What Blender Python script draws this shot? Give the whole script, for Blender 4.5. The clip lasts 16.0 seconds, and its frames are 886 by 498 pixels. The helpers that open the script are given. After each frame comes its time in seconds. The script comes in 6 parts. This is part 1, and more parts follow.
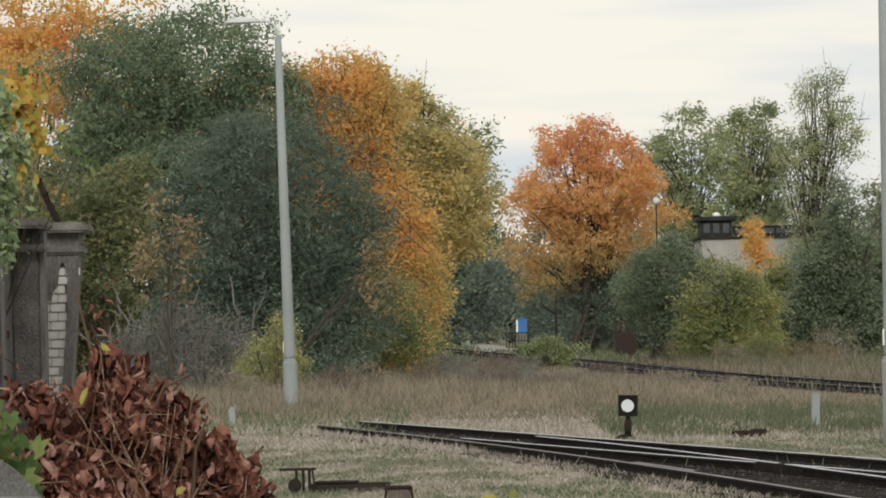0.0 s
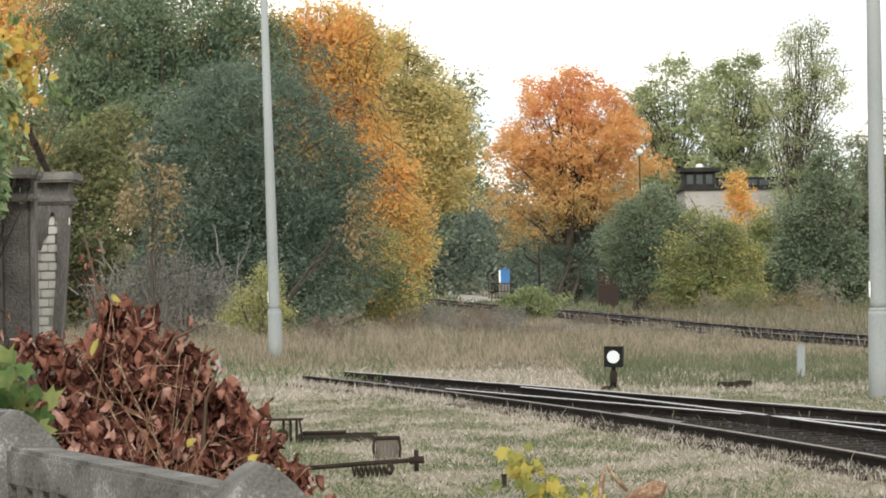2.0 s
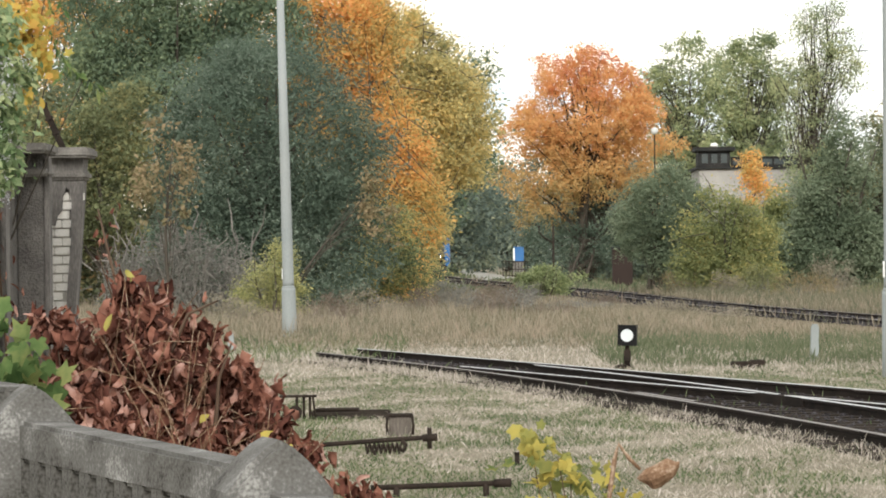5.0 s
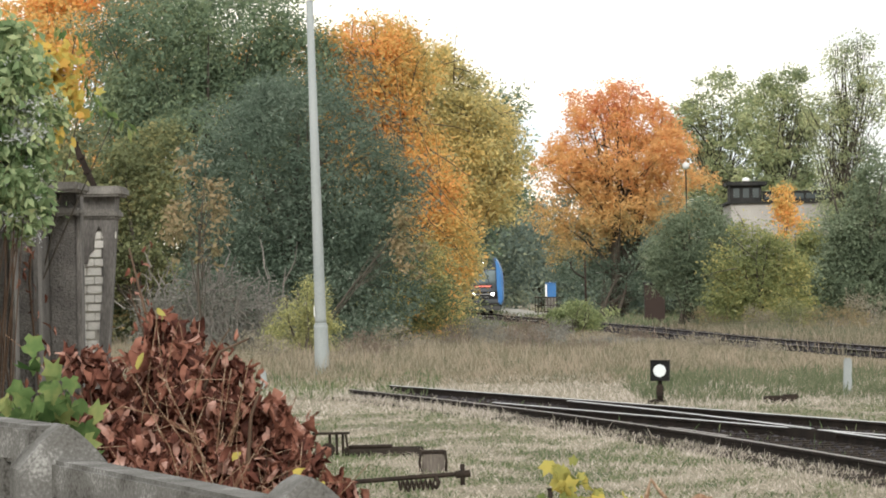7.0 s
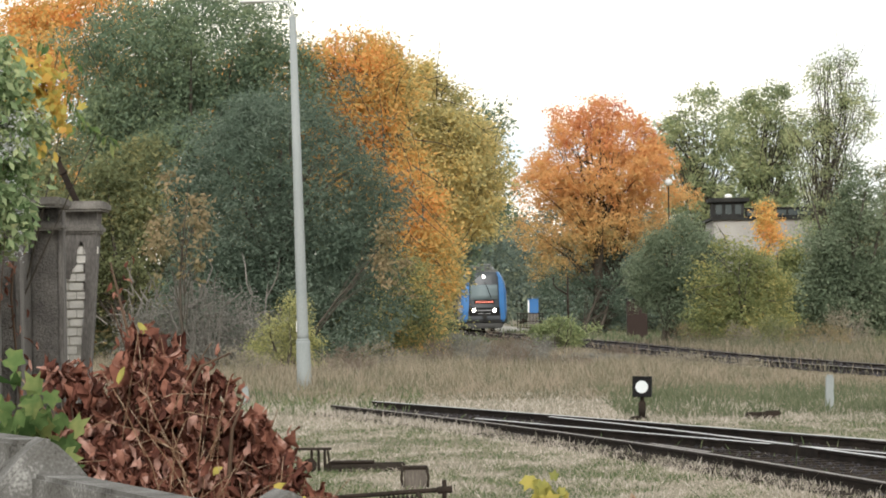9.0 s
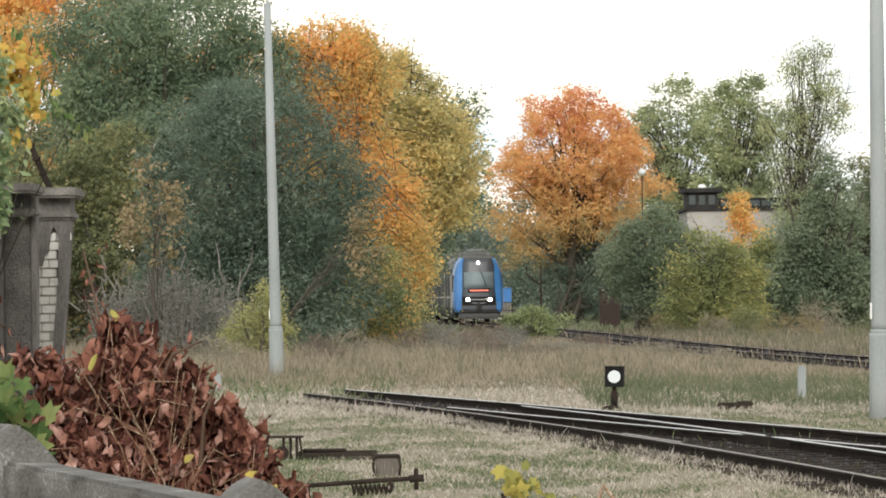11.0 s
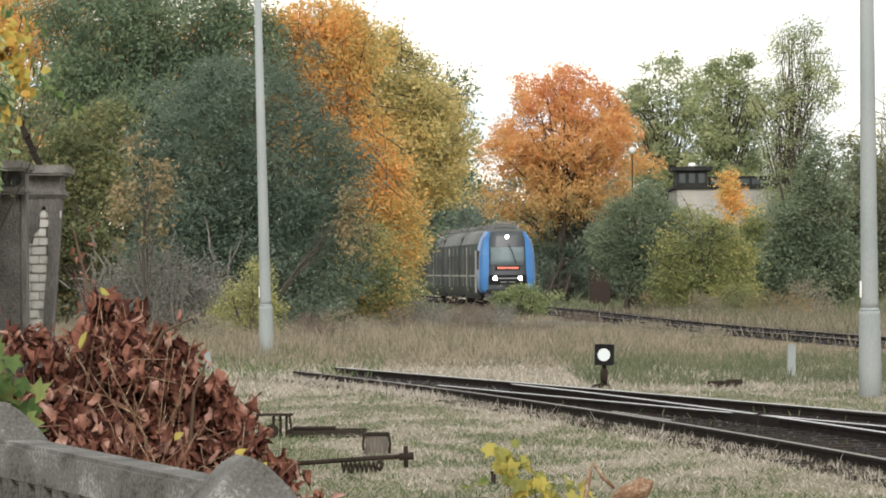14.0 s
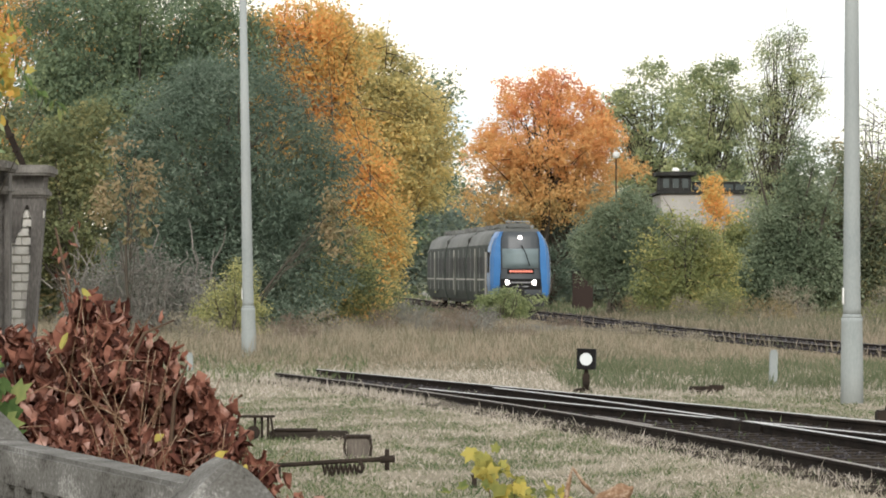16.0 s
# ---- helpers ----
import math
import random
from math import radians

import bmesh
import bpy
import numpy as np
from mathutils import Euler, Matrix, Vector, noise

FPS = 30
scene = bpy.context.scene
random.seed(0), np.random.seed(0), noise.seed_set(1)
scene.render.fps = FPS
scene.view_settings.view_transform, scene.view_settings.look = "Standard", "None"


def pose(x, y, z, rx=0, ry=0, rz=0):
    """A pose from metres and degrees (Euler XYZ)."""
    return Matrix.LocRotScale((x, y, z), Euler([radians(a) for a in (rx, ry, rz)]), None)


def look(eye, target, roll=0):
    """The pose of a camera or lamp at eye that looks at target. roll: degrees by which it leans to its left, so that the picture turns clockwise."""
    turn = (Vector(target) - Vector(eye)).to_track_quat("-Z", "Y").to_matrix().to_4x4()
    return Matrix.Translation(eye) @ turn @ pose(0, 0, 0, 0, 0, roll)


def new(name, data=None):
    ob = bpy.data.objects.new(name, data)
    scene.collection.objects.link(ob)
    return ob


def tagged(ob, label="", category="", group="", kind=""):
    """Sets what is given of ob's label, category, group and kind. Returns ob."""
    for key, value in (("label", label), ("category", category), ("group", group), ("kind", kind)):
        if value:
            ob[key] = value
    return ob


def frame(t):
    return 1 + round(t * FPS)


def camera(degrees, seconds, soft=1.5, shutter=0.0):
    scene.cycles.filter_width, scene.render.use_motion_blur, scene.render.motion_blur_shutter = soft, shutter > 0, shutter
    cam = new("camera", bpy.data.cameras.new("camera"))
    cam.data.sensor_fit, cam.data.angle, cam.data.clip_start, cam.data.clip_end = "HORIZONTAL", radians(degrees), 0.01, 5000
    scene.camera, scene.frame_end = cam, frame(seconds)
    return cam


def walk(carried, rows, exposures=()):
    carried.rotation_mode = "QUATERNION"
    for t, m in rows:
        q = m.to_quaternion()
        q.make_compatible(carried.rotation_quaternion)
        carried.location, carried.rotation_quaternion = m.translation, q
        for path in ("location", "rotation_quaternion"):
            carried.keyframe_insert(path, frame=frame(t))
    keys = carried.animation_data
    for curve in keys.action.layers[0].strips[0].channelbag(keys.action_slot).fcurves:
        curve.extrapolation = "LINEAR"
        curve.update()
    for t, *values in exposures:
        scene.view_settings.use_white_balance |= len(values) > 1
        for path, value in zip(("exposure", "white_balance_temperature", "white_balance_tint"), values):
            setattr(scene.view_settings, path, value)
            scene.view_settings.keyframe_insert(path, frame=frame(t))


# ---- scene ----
cam = camera(12.5, 16.0, soft=1.85)
EYE = 1.75
# seconds, pitch, yaw, roll in degrees, sideways and upward drift of the hand in metres
PATH = [
    (0.0, 1.060, 0.593, -1.145, 0.0582, -0.0059),
    (0.5, 0.634, 0.510, -1.533, 0.0255, -0.0019),
    (1.0, 0.410, 0.429, -1.629, -0.0044, -0.0010),
    (1.5, 0.307, 0.410, -1.026, -0.0099, 0.0017),
    (2.0, 0.353, 0.350, -0.960, -0.0095, -0.0004),
    (2.5, 0.274, 0.379, -0.789, -0.0103, -0.0004),
    (3.0, 0.196, 0.445, -0.729, -0.0104, -0.0011),
    (3.5, 0.162, 0.523, -0.646, -0.0102, -0.0005),
    (6.0, -0.005, 0.621, -0.658, -0.0077, -0.0012),
    (6.5, 0.317, 0.870, -0.857, -0.0077, -0.0003),
    (7.0, 0.561, 1.003, -1.001, -0.0061, -0.0010),
    (7.5, 0.672, 0.978, -1.101, -0.0070, -0.0014),
    (8.0, 0.745, 0.946, -1.074, -0.0056, -0.0024),
    (8.5, 0.757, 0.922, -1.026, -0.0043, -0.0035),
    (9.0, 0.783, 0.752, -0.898, -0.0036, -0.0035),
    (11.5, 0.551, 0.333, -0.514, -0.0015, -0.0015),
    (12.0, 0.486, 0.174, -0.574, -0.0002, -0.0012),
    (12.5, 0.435, 0.014, -0.574, -0.0003, -0.0026),
    (13.0, 0.395, 0.033, -0.537, -0.0019, -0.0031),
    (13.5, 0.306, 0.148, -0.549, -0.0016, -0.0014),
    (14.0, 0.305, 0.237, -0.491, -0.0026, -0.0025),
    (14.5, 0.504, 0.275, -0.494, -0.0012, -0.0016),
    (15.0, 0.532, 0.242, -0.254, -0.0008, -0.0017),
    (15.5, 0.465, 0.152, -0.141, -0.0009, -0.0025),
    (16.0, 0.346, -0.001, 0.001, -0.0001, -0.0002),
]
walk(cam, [(t, pose(dx, 0, EYE + dz, 90 + pitch, 0, yaw) @ pose(0, 0, 0, 0, 0, roll)) for t, pitch, yaw, roll, dx, dz in PATH],
     exposures=[(0, -0.55), (0.5, -0.3), (1.0, -0.1), (1.5, 0.07), (4.5, 0.12), (6.1, 0.2), (7.2, 0.1), (8.7, 0.02), (16, 0.03)])

# ---- sky and light ----
world = bpy.data.worlds.new("overcast_sky")
scene.world = world
world.use_nodes = True
nt = world.node_tree
nt.nodes.clear()
w_out = nt.nodes.new("ShaderNodeOutputWorld")
w_bg = nt.nodes.new("ShaderNodeBackground")
w_sky = nt.nodes.new("ShaderNodeTexSky")
w_sky.sky_type = 'NISHITA'
w_sky.sun_disc = False
w_sky.sun_elevation, w_sky.sun_rotation = radians(28), radians(184)
w_co = nt.nodes.new("ShaderNodeTexCoord")
w_map = nt.nodes.new("ShaderNodeMapping")
w_map.inputs["Scale"].default_value = (3.0, 3.0, 26.0)
w_noise = nt.nodes.new("ShaderNodeTexNoise")
w_noise.inputs["Scale"].default_value = 2.2
w_noise.inputs["Detail"].default_value = 4.0
w_ramp = nt.nodes.new("ShaderNodeValToRGB")
w_ramp.color_ramp.elements[0].position, w_ramp.color_ramp.elements[0].color = 0.36, (0.84, 0.9, 0.95, 1)
w_ramp.color_ramp.elements[1].position, w_ramp.color_ramp.elements[1].color = 0.62, (1.2, 1.12, 1.0, 1)
w_dim = nt.nodes.new("ShaderNodeVectorMath")
w_dim.operation = 'SCALE'
w_dim.inputs["Scale"].default_value = 0.1
w_mix = nt.nodes.new("ShaderNodeMixRGB")
w_mix.inputs[0].default_value = 0.88
nt.links.new(w_co.outputs["Generated"], w_map.inputs[0])
nt.links.new(w_map.outputs[0], w_noise.inputs[0])
nt.links.new(w_noise.outputs[0], w_ramp.inputs[0])
nt.links.new(w_sky.outputs[0], w_dim.inputs[0])
nt.links.new(w_dim.outputs[0], w_mix.inputs[1])
nt.links.new(w_ramp.outputs[0], w_mix.inputs[2])
nt.links.new(w_mix.outputs[0], w_bg.inputs[0])
nt.links.new(w_bg.outputs[0], w_out.inputs[0])
w_bg.inputs[1].default_value = 1.24
sun_data = bpy.data.lights.new("sun", 'SUN')
sun_data.energy, sun_data.angle, sun_data.color = 2.55, radians(24), (1.0, 0.965, 0.92)
sun = new("sun", sun_data)
sun.matrix_world = look((-6, -66, 46), (0, 20, 0))


# ---- materials ----
def nodes(name):
    m = bpy.data.materials.new(name)
    m.use_nodes = True
    t = m.node_tree
    return m, t, t.nodes["Principled BSDF"]


def ramp(t, stops):
    r = t.nodes.new("ShaderNodeValToRGB")
    e = r.color_ramp.elements
    while len(e) < len(stops):
        e.new(0.5)
    for el, (p, c) in zip(e, stops):
        el.position, el.color = p, (*c, 1)
    return r


def noise_tex(t, scale, detail=3.0, stretch=(1, 1, 1), coord="Object"):
    co = t.nodes.new("ShaderNodeTexCoord")
    mp = t.nodes.new("ShaderNodeMapping")
    mp.inputs["Scale"].default_value = stretch
    n = t.nodes.new("ShaderNodeTexNoise")
    n.inputs["Scale"].default_value = scale
    n.inputs["Detail"].default_value = detail
    t.links.new(co.outputs[coord], mp.inputs[0])
    t.links.new(mp.outputs[0], n.inputs[0])
    return n


def rough_mat(name, stops, scale=3.0, fine=40.0, rough=0.85, metal=0.0, bump=0.3, stretch=(1, 1, 1), depth=0.01, spec=0.3):
    """A worn surface: colour patches at one scale, broken by grain at a finer one."""
    m, t, b = nodes(name)
    n1, n2 = noise_tex(t, scale, 5, stretch), noise_tex(t, fine, 3, stretch)
    mix = t.nodes.new("ShaderNodeMixRGB")
    mix.inputs[0].default_value = 0.4
    t.links.new(n1.outputs[0], mix.inputs[1])
    t.links.new(n2.outputs[0], mix.inputs[2])
    r = ramp(t, stops)
    t.links.new(mix.outputs[0], r.inputs[0])
    t.links.new(r.outputs[0], b.inputs["Base Color"])
    b.inputs["Roughness"].default_value = rough
    b.inputs["Metallic"].default_value = metal
    b.inputs["Specular IOR Level"].default_value = spec
    if bump:
        bp = t.nodes.new("ShaderNodeBump")
        bp.inputs["Strength"].default_value = bump
        bp.inputs["Distance"].default_value = depth
        t.links.new(n2.outputs[0], bp.inputs["Height"])
        t.links.new(bp.outputs[0], b.inputs["Normal"])
    return m


def plain(name, color, rough=0.5, metal=0.0, vary=0.15, spec=0.4):
    dark = tuple(c * (1 - vary) for c in color)
    light = tuple(min(1, c * (1 + vary)) for c in color)
    return rough_mat(name, [(0.3, dark), (0.7, light)], 2.0, 30.0, rough, metal, 0.05, spec=spec)


def leaf_mat(name, stops, patch=0.45, weight=0.5, through_light=0.42, rise=None, gain=1.45, grey=0.1):
    """Leaves: each has its own tint; patches of the crown differ; rise=(low, high, amount) shifts the tint with height."""
    stops = [(p, tuple(min(0.85, k * gain * (v * (1 - grey) + grey * sum(c) / 3)) for v, k in zip(c, (0.98, 1.0, 1.18)))) for p, c in stops]
    m, t, b = nodes(name)
    g = t.nodes.new("ShaderNodeNewGeometry")
    n = noise_tex(t, patch, 3)
    sp = t.nodes.new("ShaderNodeMapRange")
    sp.inputs[1].default_value, sp.inputs[2].default_value = 0.28, 0.72
    t.links.new(n.outputs[0], sp.inputs[0])
    mix = t.nodes.new("ShaderNodeMixRGB")
    mix.inputs[0].default_value = weight
    t.links.new(g.outputs["Random Per Island"], mix.inputs[1])
    t.links.new(sp.outputs[0], mix.inputs[2])
    value = mix.outputs[0]
    if rise:
        co = t.nodes.new("ShaderNodeTexCoord")
        xyz = t.nodes.new("ShaderNodeSeparateXYZ")
        mr = t.nodes.new("ShaderNodeMapRange")
        mr.inputs[1].default_value, mr.inputs[2].default_value = rise[0], rise[1]
        t.links.new(co.outputs["Object"], xyz.inputs[0])
        t.links.new(xyz.outputs[2], mr.inputs[0])
        mx2 = t.nodes.new("ShaderNodeMixRGB")
        mx2.inputs[0].default_value = rise[2]
        t.links.new(value, mx2.inputs[1])
        t.links.new(mr.outputs[0], mx2.inputs[2])
        value = mx2.outputs[0]
    r = ramp(t, stops)
    t.links.new(value, r.inputs[0])
    dif, trl, ms = t.nodes.new("ShaderNodeBsdfDiffuse"), t.nodes.new("ShaderNodeBsdfTranslucent"), t.nodes.new("ShaderNodeMixShader")
    ms.inputs[0].default_value = through_light
    t.links.new(r.outputs[0], dif.inputs[0])
    t.links.new(r.outputs[0], trl.inputs[0])
    t.links.new(dif.outputs[0], ms.inputs[1])
    t.links.new(trl.outputs[0], ms.inputs[2])
    t.links.new(ms.outputs[0], t.nodes["Material Output"].inputs[0])
    return m


def glow(name, color, strength):
    m, t, b = nodes(name)
    b.inputs["Base Color"].default_value = (*color, 1)
    b.inputs["Emission Color"].default_value = (*color, 1)
    b.inputs["Emission Strength"].default_value = strength
    return m


M_GROUND = rough_mat("meadow_soil", [(0.3, (0.10, 0.10, 0.06)), (0.45, (0.19, 0.165, 0.115)), (0.6, (0.26, 0.23, 0.17)), (0.75, (0.13, 0.14, 0.08))], 0.35, 9.0, 0.95, bump=0.6, depth=0.05)
M_BALLAST = rough_mat("sooty_ballast", [(0.3, (0.016, 0.014, 0.012)), (0.5, (0.048, 0.042, 0.035)), (0.72, (0.14, 0.125, 0.105))], 1.6, 16.0, 0.97, bump=1.0, depth=0.05, spec=0.05)
M_RAIL = rough_mat("rusty_rail_steel", [(0.3, (0.011, 0.009, 0.008)), (0.7, (0.034, 0.026, 0.021))], 3.0, 30.0, 0.9, 0.0, spec=0.08)
M_RAILTOP = rough_mat("worn_rail_head", [(0.3, (0.42, 0.42, 0.42)), (0.7, (0.6, 0.6, 0.6))], 2.0, 25.0, 0.38, 0.85, 0.05)
M_RAILDULL = rough_mat("dull_rail_head", [(0.3, (0.12, 0.105, 0.095)), (0.7, (0.24, 0.22, 0.2))], 2.0, 25.0, 0.55, 0.5, 0.05)
M_SLEEPER = rough_mat("tarred_sleeper_wood", [(0.3, (0.018, 0.015, 0.012)), (0.7, (0.06, 0.05, 0.042))], 3.0, 26.0, 0.95, stretch=(1, 6, 6), spec=0.05)
M_BARK = rough_mat("bark", [(0.3, (0.03, 0.026, 0.02)), (0.7, (0.11, 0.095, 0.075))], 4.0, 25.0, 0.95, bump=0.8, stretch=(3, 3, 0.7))
M_TWIG = rough_mat("grey_twig", [(0.3, (0.15, 0.138, 0.122)), (0.7, (0.27, 0.25, 0.225))], 4.0, 25.0, 0.95, bump=0.2)
M_STEM = rough_mat("brown_stem", [(0.3, (0.05, 0.03, 0.02)), (0.7, (0.13, 0.085, 0.055))], 4.0, 25.0, 0.9, bump=0.2)
M_POLE = rough_mat("spun_concrete_pole", [(0.3, (0.22, 0.25, 0.25)), (0.5, (0.28, 0.305, 0.3)), (0.7, (0.32, 0.34, 0.335))], 1.5, 40.0, 0.85, bump=0.15, stretch=(1, 1, 0.4))
M_CONC = rough_mat("weathered_concrete", [(0.28, (0.06, 0.056, 0.05)), (0.5, (0.16, 0.15, 0.135)), (0.72, (0.28, 0.265, 0.24))], 5.0, 60.0, 0.92, bump=0.6, depth=0.006)
M_PLASTER = rough_mat("old_grey_plaster", [(0.28, (0.06, 0.057, 0.053)), (0.5, (0.15, 0.14, 0.13)), (0.72, (0.27, 0.255, 0.235))], 4.0, 45.0, 0.95, bump=0.8, depth=0.008, stretch=(1.6, 1.6, 0.5))
M_ROUGHCAST = rough_mat("sooty_roughcast", [(0.3, (0.075, 0.07, 0.066)), (0.7, (0.23, 0.217, 0.2))], 5.0, 60.0, 0.98, bump=1.0, depth=0.02)
M_BRICK = rough_mat("whitewashed_brick", [(0.3, (0.66, 0.64, 0.59)), (0.7, (0.85, 0.83, 0.78))], 9.0, 70.0, 0.9, bump=0.4)
M_MORTAR = rough_mat("pale_lime_mortar", [(0.3, (0.36, 0.34, 0.3)), (0.7, (0.52, 0.5, 0.45))], 9.0, 70.0, 0.95, bump=0.4)
M_IRON = rough_mat("dark_rusty_iron", [(0.3, (0.016, 0.014, 0.012)), (0.7, (0.05, 0.037, 0.029))], 7.0, 50.0, 0.9, 0.0, spec=0.1)
M_OLDWOOD = rough_mat("grey_weathered_wood", [(0.3, (0.06, 0.05, 0.04)), (0.7, (0.2, 0.175, 0.15))], 6.0, 40.0, 0.95, stretch=(6, 6, 1))
M_BLACK = plain("black_enamel", (0.012, 0.012, 0.012), 0.7, spec=0.12)
M_WHITE = plain("white_enamel", (0.82, 0.82, 0.8), 0.35, vary=0.04)
M_WALL_WHITE = rough_mat("pale_render", [(0.3, (0.3, 0.29, 0.27)), (0.7, (0.45, 0.44, 0.41))], 0.6, 12.0, 0.95)
M_TAR = rough_mat("black_tarred_boards", [(0.3, (0.012, 0.013, 0.013)), (0.7, (0.045, 0.045, 0.042))], 2.0, 12.0, 0.9)
M_LAMP = plain("lamp_shell_grey", (0.55, 0.57, 0.56), 0.4)


# ---- building tools ----
def part(name, bm, material, parent=None, label=""):
    me = bpy.data.meshes.new(name)
    bm.normal_update()
    bm.to_mesh(me)
    bm.free()
    for mt in (material if isinstance(material, (list, tuple)) else [material]):
        me.materials.append(mt)
    ob = new(name, me)
    ob.parent = parent
    if label:
        ob["label"] = label
    return ob


def empty(name, m, label, category, group="", kind=""):
    ob = new(name)
    ob.empty_display_size = 0.2
    ob.matrix_world = m
    return tagged(ob, label, category, group, kind)


def bm_box(bm, x0, x1, y0, y1, z0, z1, bevel=0.0, taper=None):
    g = bmesh.ops.create_cube(bm, size=1.0)["verts"]
    for v in g:
        k = 1.0
        if taper and v.co.z > 0:
            k = taper
        v.co = Vector(((x0 + x1) / 2 + v.co.x * k * (x1 - x0), (y0 + y1) / 2 + v.co.y * k * (y1 - y0), (z0 + z1) / 2 + v.co.z * (z1 - z0)))
    if bevel:
        es = list({e for v in g for e in v.link_edges})
        bmesh.ops.bevel(bm, geom=es, offset=bevel, segments=2, affect='EDGES', clamp_overlap=True)


def box(*a, **k):
    bm = bmesh.new()
    bm_box(bm, *a, **k)
    return bm


def bm_tube(bm, pts, radii, sides=8, cap=True):
    """A tapered tube along points."""
    rings = []
    for i, p in enumerate(pts):
        p = Vector(p)
        d = Vector(pts[min(i + 1, len(pts) - 1)]) - Vector(pts[max(i - 1, 0)])
        d = d.normalized() if d.length > 1e-9 else Vector((0, 0, 1))
        a = d.cross(Vector((0, 1, 0.03)) if abs(d.y) < 0.9 else Vector((1, 0, 0))).normalized()
        b = d.cross(a)
        r = radii[i] if isinstance(radii, (list, tuple)) else radii
        rings.append([bm.verts.new(p + (a * math.cos(u) + b * math.sin(u)) * r) for u in [2 * math.pi * k / sides for k in range(sides)]])
    for r0, r1 in zip(rings, rings[1:]):
        for k in range(sides):
            f = bm.faces.new((r0[k], r0[(k + 1) % sides], r1[(k + 1) % sides], r1[k]))
            f.smooth = sides > 5
    if cap:
        bm.faces.new(rings[0][::-1])
        bm.faces.new(rings[-1])


def tube(pts, radii, sides=8):
    bm = bmesh.new()
    bm_tube(bm, pts, radii, sides)
    bmesh.ops.recalc_face_normals(bm, faces=bm.faces)
    return bm


def np_mesh(name, verts, faces, material, parent=None, label="", smooth=False):
    """A mesh from arrays; all faces have the same number of corners."""
    me = bpy.data.meshes.new(name)
    k = faces.shape[1]
    me.vertices.add(len(verts))
    me.vertices.foreach_set("co", verts.astype(np.float32).ravel())
    me.loops.add(faces.size)
    me.loops.foreach_set("vertex_index", faces.astype(np.int32).ravel())
    me.polygons.add(len(faces))
    me.polygons.foreach_set("loop_start", np.arange(0, faces.size, k, dtype=np.int32))
    me.update(calc_edges=True)
    me.materials.append(material)
    ob = new(name, me)
    ob.parent = parent
    if label:
        ob["label"] = label
    return ob


def unit(v):
    return v / np.maximum(np.linalg.norm(v, axis=1, keepdims=True), 1e-9)


def leaf_quads(rng, c, size, slim=0.5, droop=0.0, out=None):
    """Folded diamond leaves at the points c."""
    n = len(c)
    d = rng.normal(size=(n, 3))
    d[:, 2] = d[:, 2] * 0.7 - droop
    if out is not None:
        d += out
    d = unit(d)
    s = unit(np.cross(d, rng.normal(size=(n, 3))))
    up = np.cross(s, d)
    L = (size * rng.uniform(0.6, 1.3, n))[:, None]
    w = L * slim * rng.uniform(0.8, 1.2, (n, 1))
    fold = up * L * rng.uniform(-0.15, 0.25, (n, 1))
    v = np.stack([c, c + d * L * 0.45 + s * w * 0.5 + fold, c + d * L, c + d * L * 0.5 - s * w * 0.5 + fold], 1).reshape(-1, 3)
    return v, np.arange(4 * n).reshape(n, 4)


def crown_points(rng, lobes, n, clump, per, hollow=0.55, filled=0.34):
    """Leaf points in clumps on boughs that bulge out of lobes (x, y, z, rx, ry, rz), with a thinner filling between them."""
    lb = np.array(lobes, float)
    area = lb[:, 3] * lb[:, 5]
    k = max(1, n // per)
    nb = int(max(5, min(k // 8, 17 * len(lb), 150)))
    wb = rng.choice(len(lb), nb, p=area / area.sum())
    db = unit(rng.normal(size=(nb, 3)) + np.array([0, -0.15, 0.25]))
    bc = lb[wb, :3] + db * rng.uniform(0.55, 1.04, (nb, 1)) * lb[wb, 3:6]
    br = 0.36 * np.sqrt(lb[wb, 3] * lb[wb, 5]) * rng.uniform(0.4, 1.2, nb)
    pick = rng.choice(nb, k, p=br ** 2 / (br ** 2).sum())
    d = unit(rng.normal(size=(k, 3)) + db[pick] * 0.7 + np.array([0, 0, 0.25]))
    cc = bc[pick] + d * (br[pick] * rng.uniform(0.45, 1.05, k))[:, None] * np.array([1.1, 1.1, 0.8])
    fill = rng.uniform(0, 1, k) < filled
    which = rng.choice(len(lb), k, p=area / area.sum())
    d2 = unit(rng.normal(size=(k, 3)))
    r = rng.uniform(hollow ** 2, 1.0, k) ** 0.5 * 0.95
    cc[fill] = (lb[which, :3] + d2 * r[:, None] * lb[which, 3:6])[fill]
    d[fill] = d2[fill]
    pts = np.repeat(cc, per, 0) + rng.normal(size=(k * per, 3)) * clump * rng.uniform(0.5, 1.3, (k, 1)).repeat(per, 0) * np.array([1, 1, 0.75])
    return pts, np.repeat(d, per, 0), cc


